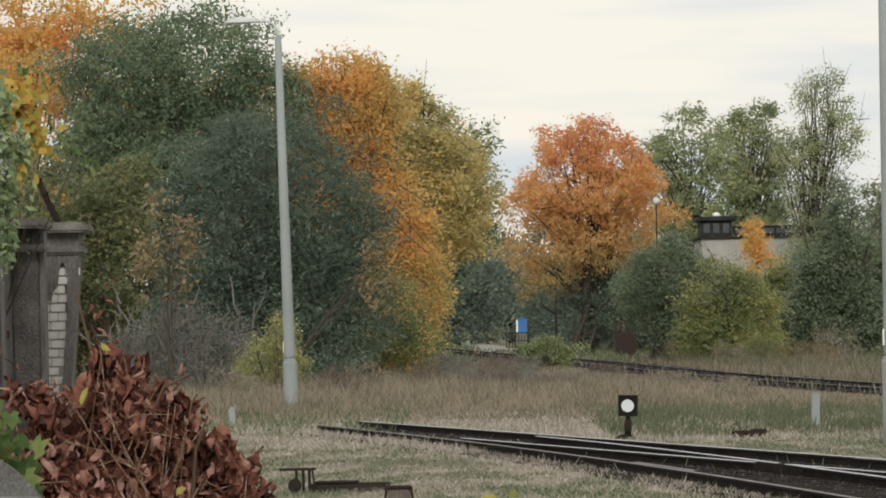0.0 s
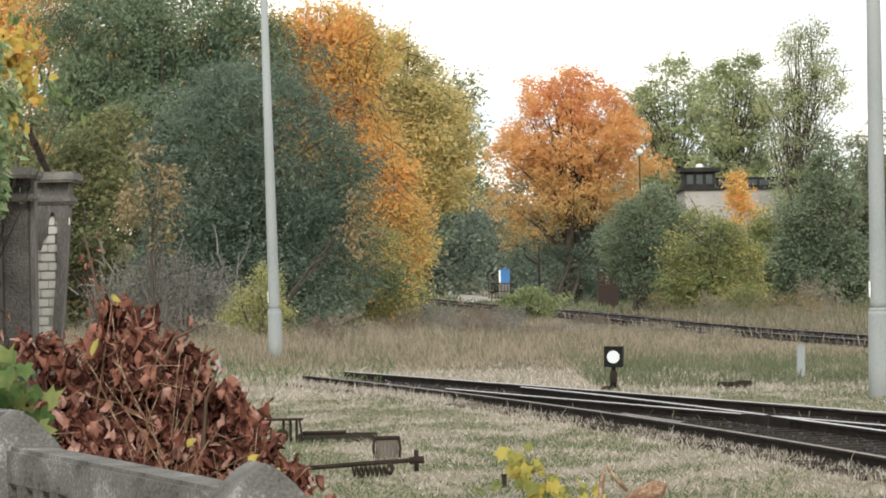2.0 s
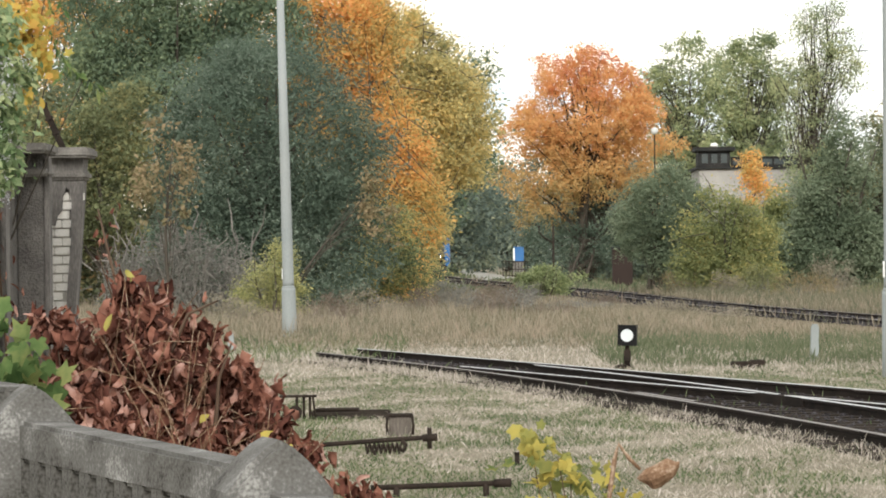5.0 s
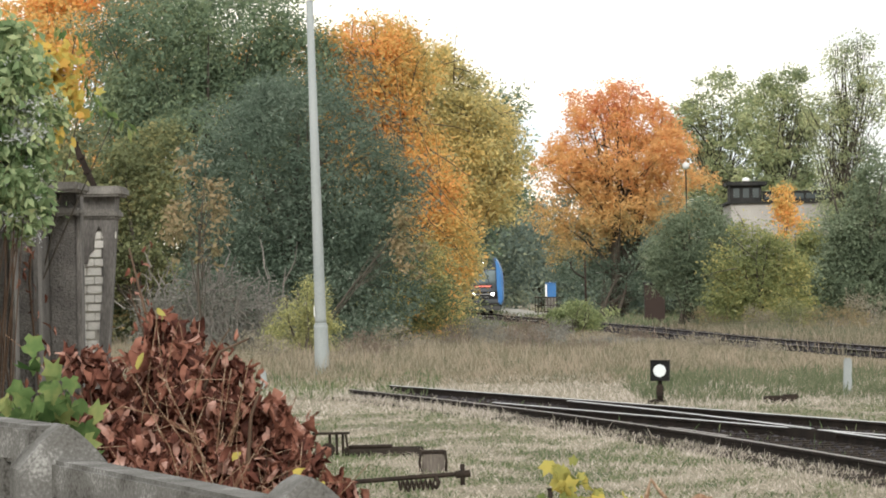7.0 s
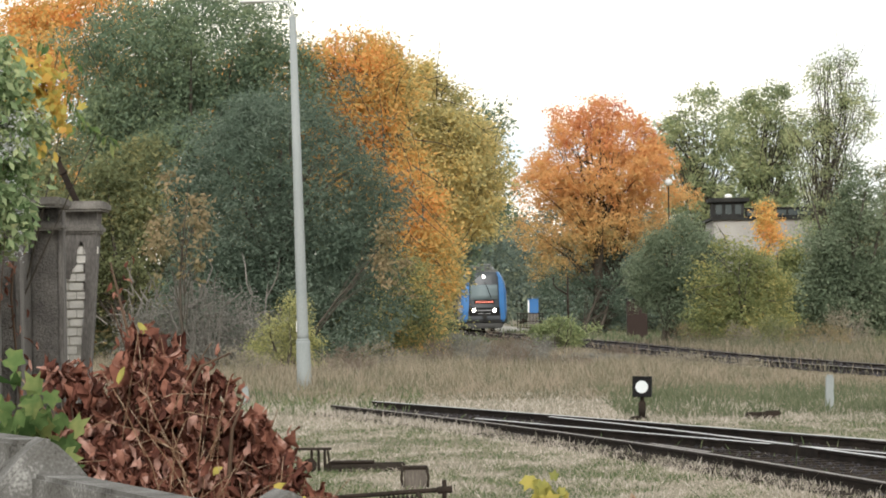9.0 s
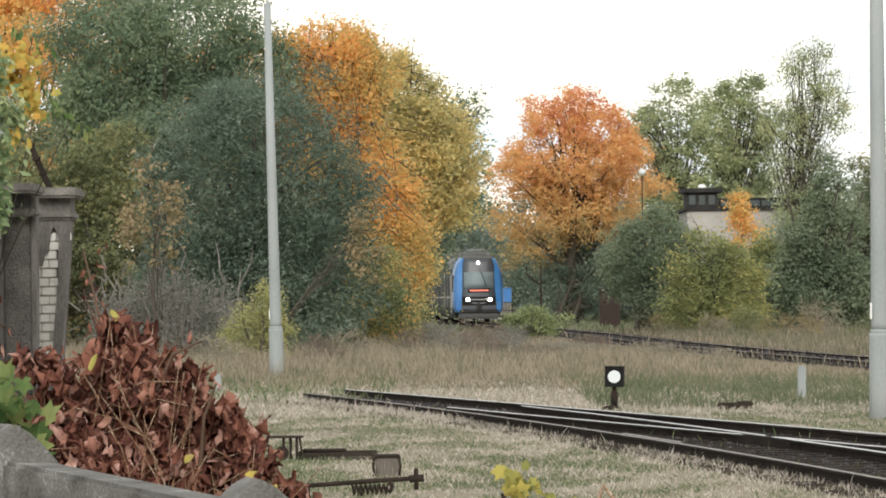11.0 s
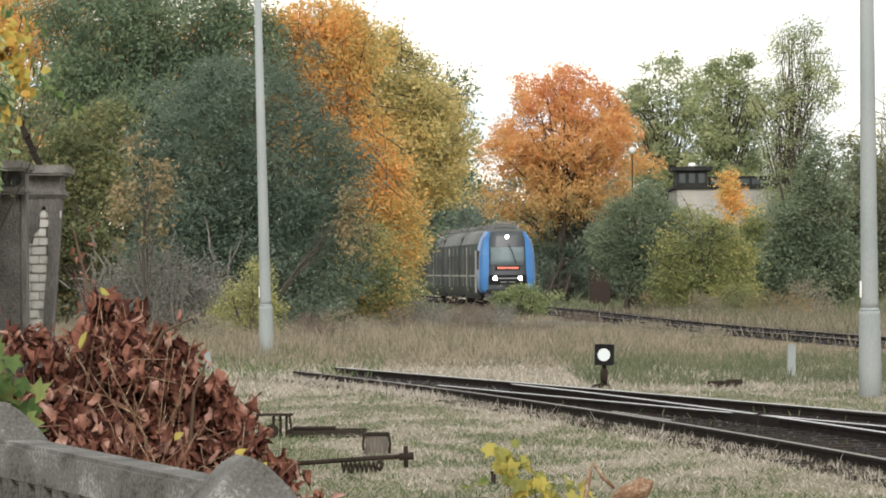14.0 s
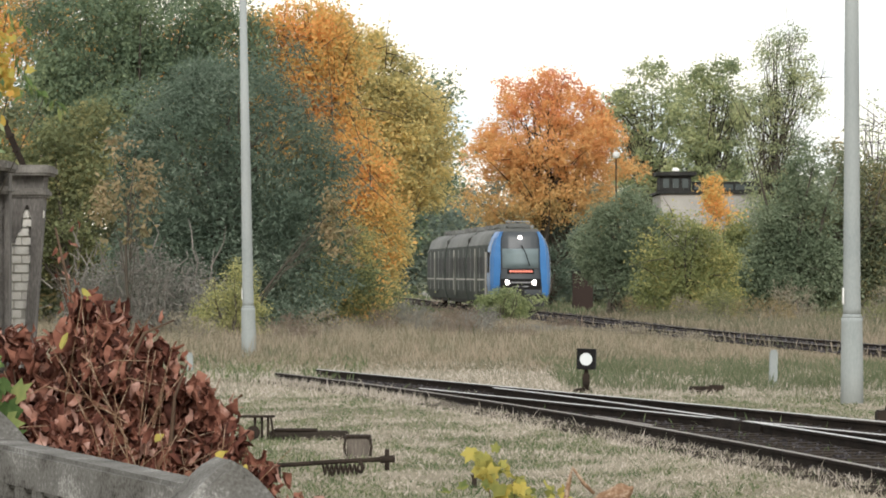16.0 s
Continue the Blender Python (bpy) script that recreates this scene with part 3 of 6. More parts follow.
    tree("tree", -4.2, 178, "dark green tree showing behind golden foliage", "tree",
         [(3.1, 0, 9.2, 1.6, 1.6, 2.2), (4.0, 0, 7.4, 1.2, 1.3, 2.4), (2.5, 0, 6, 2, 1.5, 3), (0.5, 0, 4, 2, 1.5, 3)], 11000, 0.25, L_DEEP, 0.2, seed=20)
    tree("bush", -3.6, 131, "low dark green bush flecked with orange leaves", "bush",
         [(0, 0, 1.6, 1.5, 1.2, 1.7), (1.0, 0, 1.0, 1.1, 1.0, 1.2), (-1.0, 0, 1.0, 1.0, 1.0, 1.2), (0.6, 0, 2.6, 0.9, 0.9, 0.9)], 15000, 0.16, L_UNDER, 0.06, seed=21, stems=4, slim=0.4)
    for k, (x, y, h) in enumerate([(-14.2, 150, 5.5), (-11.2, 152, 6.0), (-8.2, 150, 5.0), (-17.5, 146, 6.0), (-16.0, 138, 8.5), (-14.2, 136, 6.0)]):
        tree("tree", x, y, "shaded undergrowth tree behind the willow", "tree",
             [(0, 0, h * 0.6, 1.8, 1.4, h * 0.4), (0.8, 0, h * 0.3, 1.8, 1.4, h * 0.32), (-0.8, 0, h * 0.3, 1.7, 1.4, h * 0.32)], 8000, 0.26, L_MIXED, 0.12, seed=80 + k, stems=3)
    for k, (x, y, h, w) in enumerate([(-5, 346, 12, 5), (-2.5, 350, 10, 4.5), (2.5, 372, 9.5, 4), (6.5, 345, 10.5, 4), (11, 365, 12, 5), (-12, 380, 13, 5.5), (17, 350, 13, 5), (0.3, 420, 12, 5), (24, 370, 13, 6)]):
        tree("tree", x, y, "distant green tree at the bend of the line, dulled for haze", "tree",
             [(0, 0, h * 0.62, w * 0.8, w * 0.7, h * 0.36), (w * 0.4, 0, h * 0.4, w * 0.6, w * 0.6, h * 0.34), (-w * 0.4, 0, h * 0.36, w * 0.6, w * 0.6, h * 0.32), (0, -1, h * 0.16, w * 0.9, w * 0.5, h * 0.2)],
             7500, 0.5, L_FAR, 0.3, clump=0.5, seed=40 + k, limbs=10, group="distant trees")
    tree("maple", 6.0, 229, "round maple turning from yellow to red", "tree",
         [(0, 0, 9.4, 4.0, 3.4, 3.4), (-2.4, 0, 7.2, 2.65, 2.5, 2.6), (2.65, 0, 7.6, 2.5, 2.5, 2.8), (0.2, -0.5, 6.5, 3.7, 2.8, 2.4), (-1.9, 0, 4.6, 2.3, 2.0, 1.4), (1.3, 0, 11.0, 2.2, 2.2, 1.65), (-1.1, 0, 11.2, 2.1, 2.2, 1.65),
          (-2.9, 0, 3.7, 1.5, 1.4, 0.9), (2.9, 0, 5.0, 1.6, 1.5, 1.3)], 40000, 0.23, L_MAPLE, 0.3, hollow=0.5, per=18, clump=0.24, filled=0.34, seed=22, limbs=70, stems=3)
    # The dark willow leaf colour stands in for shade under the maple crown.
    tree("tree", 5.2, 227, "understorey tree with dark shaded leaves below the maple", "tree",
         [(-1.2, 1, 1.9, 1.5, 1.5, 1.9), (2.9, 1, 2.4, 1.9, 1.5, 2.3), (0.6, 2, 1.7, 1.6, 1.2, 1.7), (0.9, 2, 3.0, 1.6, 1.2, 1.4)], 9000, 0.22, L_WILLOW, 0.1, seed=23, stems=4, slim=0.4)
    tree("willow_bush", 7.5, 171, "rounded grey-green willow bush", "bush",
         [(0.3, 0, 3.5, 1.5, 1.5, 1.9), (-0.9, 0, 3.0, 1.0, 1.1, 1.6), (-1.3, 0, 2.6, 0.7, 0.9, 1.0), (1.3, 0, 3.0, 1.1, 1.2, 1.7), (1.7, 0, 1.7, 1.0, 1.1, 1.3), (0.9, 0, 1.3, 1.3, 1.2, 1.3), (0.1, 0, 1.9, 1.0, 1.2, 1.2)], 26000, 0.2, L_SILVER, 0.1, slim=0.3, seed=24, stems=5, clump=0.22, filled=0.6, hollow=0.7)
    tree("bush", 9.6, 160, "yellow-green bush with yellowing tips", "bush",
         [(-0.1, 0, 3.2, 0.6, 0.8, 1.3), (0.6, 0, 2.6, 0.8, 0.9, 1.3), (-0.9, 0, 2.5, 0.55, 0.7, 1.2), (-1.4, 0, 1.6, 0.55, 0.7, 1.1), (1.4, 0, 1.9, 0.65, 0.8, 1.3), (0.1, 0, 1.6, 1.2, 1.0, 1.2), (0.3, 0, 0.8, 1.7, 1.0, 0.9)], 16000, 0.18, L_FRESH, 0.07, seed=25, stems=9, slim=0.4, hollow=0.3, bare=40)
    tree("bush", 12.6, 172, "yellow-green bush with yellowing tips", "bush",
         [(0, 0, 2.4, 0.9, 1.0, 1.5), (-0.9, 0, 1.7, 0.8, 1.0, 1.4), (-1.5, 0, 1.1, 0.6, 0.8, 1.0), (0.9, 0, 2.3, 0.7, 1.0, 1.5), (1.5, 0, 1.3, 0.6, 0.8, 1.2), (0, 0, 3.7, 0.45, 0.6, 0.9), (-0.7, 0, 3.0, 0.4, 0.5, 0.8)], 12000, 0.19, L_FRESH, 0.07, seed=36, stems=6, slim=0.4)
    tree("sapling", 13.6, 205, "orange sapling in front of the pale building", "tree",
         [(0, 0, 5.2, 0.5, 0.5, 1.3), (0.8, 0, 4.6, 0.5, 0.5, 0.7)], 1500, 0.24, L_ORANGE, 0.06, seed=26, limbs=10)
    tree("tree", 14.3, 275, "tall thin-leaved pale green tree", "tree",
         [(0, 0, 13.2, 1.9, 1.6, 3.2), (-2.2, 0, 11.6, 1.5, 1.3, 2.8), (1.9, 0, 11.8, 1.5, 1.3, 3.0), (-0.8, 0, 9, 2.0, 1.3, 2.4), (0.6, 0, 7.6, 2.2, 1.3, 2.2)], 9500, 0.34, L_PALE, 0.22, hollow=0.1, per=16, clump=0.3, seed=27, limbs=90, bare=110)
    tree("tree", 17.8, 268, "tall leafy pale green tree", "tree",
         [(0.4, 0, 13.4, 1.8, 1.6, 2.6), (-1.3, 0, 13.2, 1.4, 1.2, 2.2), (1.6, 0, 10.8, 1.6, 1.4, 3.0), (-1.0, 0, 9.6, 1.7, 1.3, 2.4), (0.2, 0, 7.8, 2.2, 1.4, 2.0)], 11500, 0.34, L_PALE, 0.22, hollow=0.1, per=18, clump=0.32, seed=28, limbs=90, bare=60)
    tree("tree", 18.2, 222, "tall airy green tree with bare upper twigs", "tree",
         [(0.1, 0, 13.4, 1.3, 1.2, 2.3), (1.3, 0, 11.8, 1.3, 1.2, 1.9), (-1.2, 0, 11.4, 0.9, 1.0, 1.6), (-0.7, 0, 9.6, 1.4, 1.2, 2.2), (0.7, 0, 8.2, 1.3, 1.2, 2.2), (0, 0, 5.5, 1.9, 1.6, 2.4)], 10500, 0.21, L_PALE, 0.16, hollow=0.1, per=12, clump=0.26, seed=29, limbs=110, bare=320)
    tree("tree", 21.4, 205, "bare-branched tree with few leaves", "tree",
         [(0, 0, 8.5, 1.6, 1.4, 2.4), (1.5, 0, 7.5, 1.6, 1.4, 2.6)], 700, 0.25, L_PALE, 0.14, hollow=0.1, per=4, seed=30, limbs=60, bare=90)
    tree("tree", 14.2, 166, "dark green bushy tree beside the track", "tree",
         [(0.5, 0, 6.0, 0.5, 0.6, 1.6), (0.0, 0, 4.9, 0.7, 0.8, 1.4), (-0.9, 0, 3.4, 0.8, 0.9, 1.3), (1.2, 0, 4.3, 0.7, 0.9, 1.7), (0, 0, 2.2, 1.8, 1.3, 1.8), (-1.3, 0, 1.5, 1.2, 1.0, 1.4), (1.2, 0, 1.6, 1.4, 1.2, 1.5)], 26000, 0.2, L_SILVER, 0.14, seed=31, stems=3, hollow=0.3)
    tree("tree", 17.2, 172, "green tree with rust-tinged leaves", "tree",
         [(-0.2, 0, 5.6, 1.0, 1.2, 2.0), (0.9, 0, 4.6, 1.0, 1.2, 1.9), (1.9, 0, 5.0, 0.8, 1.0, 2.2), (-1.2, 0, 3.4, 1.1, 1.2, 1.8), (0.6, 0, 2.6, 1.6, 1.3, 1.6), (2.0, 0, 2.4, 1.2, 1.2, 1.6), (0.4, 0, 1.2, 2.3, 1.4, 1.3)], 24000, 0.2, L_MIXED, 0.14, seed=32, stems=4, hollow=0.3, slim=0.45, bare=90, limbs=60)
    tree("tree", 20.4, 168, "green tree with rust-tinged leaves", "tree",
         [(-0.4, 0, 5.4, 1.1, 1.2, 2.0), (0.8, 0, 4.2, 1.2, 1.2, 2.1), (1.8, 0, 4.6, 1.0, 1.2, 2.2), (-1.2, 0, 3.0, 1.1, 1.2, 1.8), (0.6, 0, 2.0, 1.8, 1.3, 1.9), (2.0, 0, 2.0, 1.3, 1.2, 1.8), (-0.6, 0, 1.2, 1.5, 1.2, 1.2)], 19000, 0.2, L_MIXED, 0.14, seed=33, stems=4, hollow=0.3, slim=0.45, bare=90, limbs=60)
    tree("bush", 2.4, 154, "small bright green bush beside the track", "bush",
         [(-0.1, 0, 0.72, 0.7, 0.6, 0.5), (-0.75, 0, 0.65, 0.4, 0.5, 0.4), (0.6, 0, 0.65, 0.42, 0.4, 0.35), (1.25, 0, 0.95, 0.3, 0.3, 0.12), (0.35, 0, 1.15, 0.2, 0.2, 0.24), (-0.3, 0, 1.1, 0.16, 0.2, 0.26), (-1.0, 0, 0.85, 0.2, 0.2, 0.2)], 3300, 0.15, L_SHRUB, 0.03, seed=34, stems=7, clump=0.12, per=6, hollow=0.2, droop=0.5, filled=0.6)
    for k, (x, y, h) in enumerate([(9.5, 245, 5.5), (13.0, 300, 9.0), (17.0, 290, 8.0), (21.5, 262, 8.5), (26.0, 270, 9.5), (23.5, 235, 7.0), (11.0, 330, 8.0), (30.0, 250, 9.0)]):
        tree("tree", x, y, "green thicket tree closing the view, dulled for haze", "tree",
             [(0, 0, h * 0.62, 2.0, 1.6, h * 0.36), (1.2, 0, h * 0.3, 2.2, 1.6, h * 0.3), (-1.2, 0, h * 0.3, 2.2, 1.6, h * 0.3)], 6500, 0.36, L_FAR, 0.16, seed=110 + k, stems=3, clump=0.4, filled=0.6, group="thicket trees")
    for k, (x, y, w, h) in enumerate([(9.4, 158, 0.7, 0.7), (10.2, 150, 0.8, 1.2), (11.2, 142, 1.2, 0.8), (12.8, 147, 0.9, 1.4), (14.5, 140, 1.2, 0.8), (8.0, 164, 0.9, 0.9), (16.2, 146, 1.1, 1.3)]):
        tree("scrub", x, y, "dry grey-tan scrub of faded weeds", "bush",
             [(0, 0, h * 0.5, w, 0.6, h * 0.6), (w * 0.5, 0, h * 0.4, w * 0.6, 0.5, h * 0.5)], 1500, 0.14, (L_SCRUB, L_DULL, L_BUFF)[k % 3], 0.015, seed=60 + k, stems=11, clump=0.16, per=7, hollow=0.1, slim=0.22, droop=-0.5, bark=M_TWIG, limbs=30, group="dry scrub")


def plant_weeds():
    """Faded weeds that stand in the straw grass."""
    rng = random.Random(12)
    spots = [(0.2, 112), (0.9, 116), (-0.5, 118), (1.8, 109), (3.4, 121), (2.8, 128), (4.4, 119), (-2.0, 121), (5.2, 115), (0.5, 128), (1.4, 134), (-1.2, 130), (3.9, 133), (-3.2, 113), (-6.4, 104), (-8.4, 103), (-3.9, 104), (6.4, 108), (2.4, 117)]
    for k, (x, y) in enumerate(spots):
        h, w = rng.uniform(0.55, 1.05), rng.uniform(0.4, 0.9)
        h *= 0.45 if x > 1.5 else 1.0
        tree("weed_clump", x, y, "clump of faded brownish weeds in the meadow", "weeds",
             [(0, 0, h * 0.55, w, 0.5, h * 0.45), (w * 0.5, 0, h * 0.4, w * 0.6, 0.4, h * 0.4)], 900, 0.11, rng.choice((L_SCRUB, L_GREYSCRUB, L_WEED)), 0.008, seed=140 + k, stems=12, clump=0.1, per=5, hollow=0.1, slim=0.3, bark=M_TWIG, limbs=26, group="meadow weeds", filled=0.6, droop=-0.3)


L_WEED = leaf_mat("reddish_weed", [(0.1, (0.12, 0.105, 0.06)), (0.5, (0.22, 0.17, 0.11)), (0.9, (0.3, 0.24, 0.17))], gain=1.1)
L_SCRUB = leaf_mat("faded_weed_heads", [(0.1, (0.19, 0.17, 0.1)), (0.5, (0.3, 0.26, 0.155)), (0.9, (0.44, 0.385, 0.26))], gain=1.15)
plant_trees()
plant_weeds()


# ---- grass ----
L_SHORT = leaf_mat("bleached_straw_grass", [(0.12, (0.2, 0.19, 0.12)), (0.4, (0.33, 0.295, 0.2)), (0.65, (0.48, 0.42, 0.3)), (0.88, (0.6, 0.525, 0.4))], patch=0.9, weight=0.3, gain=1.16, grey=0.03)
L_TURF = leaf_mat("low_green_turf", [(0.12, (0.065, 0.1, 0.038)), (0.5, (0.125, 0.165, 0.064)), (0.88, (0.25, 0.26, 0.125))], patch=0.9, weight=0.3, gain=1.0, grey=0.05)
L_TALL = leaf_mat("tall_straw_grass", [(0.12, (0.16, 0.145, 0.085)), (0.4, (0.29, 0.25, 0.15)), (0.65, (0.42, 0.36, 0.235)), (0.9, (0.44, 0.33, 0.22))], patch=0.5, weight=0.4, gain=0.9, grey=0.0)
L_TALLGREEN = leaf_mat("tall_greenish_grass", [(0.12, (0.09, 0.105, 0.05)), (0.5, (0.18, 0.18, 0.09)), (0.9, (0.33, 0.28, 0.16))], patch=0.5, weight=0.4, gain=0.95, grey=0.15)
L_GREEN = leaf_mat("green_grass", [(0.15, (0.09, 0.13, 0.045)), (0.5, (0.16, 0.19, 0.07)), (0.85, (0.3, 0.28, 0.13))], patch=0.5, gain=0.9, grey=0.25)


def grass(name, label, n, y0, y1, height, width, mat, seed, left=None, right=None, lean=0.5, skip=None, dense=1.0, rise=None):
    """Blades on the ground between y0 and y1, over the width that the meadow opens there."""
    rng = np.random.default_rng(seed)
    y = y0 + (y1 - y0) * rng.uniform(0, 1, n) ** dense
    lo = -0.125 * y - 1.0 if left is None else left(y)
    hi = 0.125 * y + 1.0 if right is None else right(y)
    x = lo + (hi - lo) * rng.uniform(0, 1, n)
    ok = np.ones(n, bool)
    if skip is not None:
        ok = ~skip(x, y, rng)
    x, y = x[ok], y[ok]
    n = len(x)
    tuft = 0.55 + 0.45 * np.sin(x * 2.1 + 3 * np.sin(y * 0.7)) * np.sin(y * 1.3 + 2 * np.sin(x * 1.1))
    h = height * rng.uniform(0.4, 1.25, n) * (0.8 + 0.25 * tuft) * np.where(rng.uniform(0, 1, n) < 0.04, 1.7, 1.0)
    if rise:
        h = h * np.clip(0.3 + 0.7 * (y + 5 * field(x, y, 4.0, 11) - rise[0]) / (rise[1] - rise[0]), 0.25, 1.0)
    ty = np.linspace(85, 330, 80)
    reach = np.interp(x / y, ((V_FAR(ty) - 1.6) / ty)[::-1], ty[::-1])
    h = np.where(y < reach, np.minimum(h, np.maximum(0.05, (1.62 * (1 - y / reach) + 0.12) * rng.uniform(0.6, 1.0, n))), h)
    a = rng.uniform(0, math.pi, n)
    w = width * rng.uniform(0.6, 1.3, n)
    foot = np.stack([x, y, np.full(n, GROUND_Z - 0.02)], 1)
    side = np.stack([np.cos(a), np.sin(a) * 0.6, np.zeros(n)], 1) * (w / 2)[:, None]
    tip = foot + np.stack([rng.normal(size=n) * lean * h, rng.normal(size=n) * lean * h, h], 1)
    mid = foot * 0.5 + tip * 0.5 + np.stack([np.zeros(n), np.zeros(n), 0.12 * h], 1)
    v = np.stack([foot, mid + side, tip, mid - side], 1).reshape(-1, 3)
    f = np.arange(4 * n).reshape(n, 4)
    return tagged(np_mesh(name, v, f, mat), label, "grass", kind="stuff")


V_N, V_F, V_FAR = np.vectorize(line_n), np.vectorize(line_f), np.vectorize(far_line)


def field(x, y, size, seed):
    """A smooth random field over the meadow, about -1 to 1, in patches of that size, longer along the view."""
    v, s = 0.0, seed * 1.7
    for k, (a, f) in enumerate(((0.5, 1.0), (0.32, 2.1), (0.22, 4.3))):
        u, w = x * f / size, y * f / (size * 3.2)
        v = v + a * np.sin(6.28 * u + s + 1.9 * np.sin(6.28 * w * 0.7 + k + s)) * np.cos(6.28 * w + 2 * s + 1.6 * np.sin(6.28 * u * 0.6 + k))
    return v


def on_turnout(x, y, rng):
    inside = (x > V_N(np.minimum(y, 74)) - np.where(y < 58, 0.16, 0.12)) & (x < V_F(y) + 0.2) & (y < 72.5)
    return inside & (rng.uniform(0, 1, len(x)) < 0.965)


def where(size, seed, low, sign=1, also=None):
    """Leaves the grass only where the field lies above low, with ragged edges."""
    def skip(x, y, rng):
        gone = sign * field(x, y, size, seed) + rng.normal(size=len(x)) * 0.11 < low
        return gone | also(x, y, rng) if also else gone
    return skip


def off_far(x, y, rng):
    return (np.abs(x - V_FAR(y)) < 1.5) | ((y > 262) & (np.abs(x - path_line(y)) < 1.5))


def grow_grass():
    grass("grass", "bleached trampled straw-like grass", 135000, 26, 66, 0.06, 0.011, L_SHORT, 1, skip=where(2.6, 1, 0.0, also=on_turnout), lean=0.95)
    grass("grass", "low green turf between bleached patches", 145000, 26, 66, 0.066, 0.011, L_TURF, 21, skip=where(2.6, 1, -0.14, -1, also=on_turnout), lean=0.8)
    grass("grass", "scattered taller straw tufts in the turf", 13000, 26, 70, 0.1, 0.009, L_SHORT, 22, skip=where(0.5, 5, 0.25, also=on_turnout), lean=0.5)
    grass("grass", "bleached grass leaning over the near rail", 3600, 58, 73, 0.14, 0.011, L_SHORT, 9, left=lambda y: V_N(y) - 0.6, right=lambda y: V_N(y) + 0.05, lean=0.4)
    grass("grass", "ragged straw tufts along the near rail", 9000, 27, 60, 0.11, 0.009, L_SHORT, 27, left=lambda y: V_N(y) - 0.8, right=lambda y: V_N(y) - 0.06, skip=where(0.9, 12, -0.15), lean=0.5)
    grass("grass", "sparse green weeds between the turnout rails", 1500, 30, 66, 0.14, 0.02, L_TURF, 28, left=lambda y: V_N(y) + 0.2, right=lambda y: V_F(y) - 0.2, skip=where(0.7, 13, 0.3), lean=0.5)
    grass("grass", "bleached grass along the far side of the rails", 52000, 62, 86, 0.1, 0.018, L_SHORT, 2, skip=where(2.5, 3, -0.45, also=on_turnout), lean=0.8)
    grass("grass", "green grass behind the turnout", 20000, 64, 84, 0.24, 0.018, L_GREEN, 3, left=lambda y: 2.0 + 0 * y, right=lambda y: 11 + 0 * y, skip=where(2.2, 4, -0.15, also=lambda x, y, r: x < V_F(y) + 1.9 + 0.6 * np.sin(x * 3.1)), lean=0.5)
    grass("grass", "green tufts at the edge of the meadow", 9000, 70, 88, 0.2, 0.018, L_TURF, 23, right=lambda y: -1.5 + 0 * y, skip=where(1.6, 7, 0.05), lean=0.5)
    grass("grass", "tall straw-coloured meadow grass", 84000, 78, 126, 0.4, 0.02, L_TALL, 4, skip=where(3.0, 6, -0.3, also=off_far), lean=0.34, rise=(78, 98))
    grass("grass", "tall greenish grass mixed into the meadow", 60000, 78, 126, 0.36, 0.02, L_TALLGREEN, 24, skip=where(3.0, 6, -0.02, -1, also=off_far), lean=0.34, rise=(78, 98))
    grass("grass", "thin pale seed stalks above the meadow", 9000, 86, 128, 0.66, 0.011, L_TALL, 25, skip=where(1.2, 8, 0.1, also=off_far), lean=0.2)
    grass("grass", "tall straw-coloured meadow grass", 48000, 124, 178, 0.36, 0.032, L_TALL, 5, skip=where(4.0, 9, -0.3, also=off_far), lean=0.34)
    grass("grass", "tall greenish grass mixed into the meadow", 26000, 124, 178, 0.32, 0.032, L_TALLGREEN, 26, skip=where(4.0, 9, 0.0, -1, also=off_far), lean=0.34)
    grass("grass", "rough faded grass on the far side of the line", 26000, 98, 176, 0.48, 0.026, L_TALLGREEN, 8, left=lambda y: V_FAR(y) + 1.9, right=lambda y: V_FAR(y) + 14, skip=where(3.0, 10, -0.3), lean=0.34)
    grass("grass", "rough grass beside the distant line", 26000, 176, 330, 0.35, 0.09, L_GREEN, 6, skip=off_far, lean=0.4)


grow_grass()


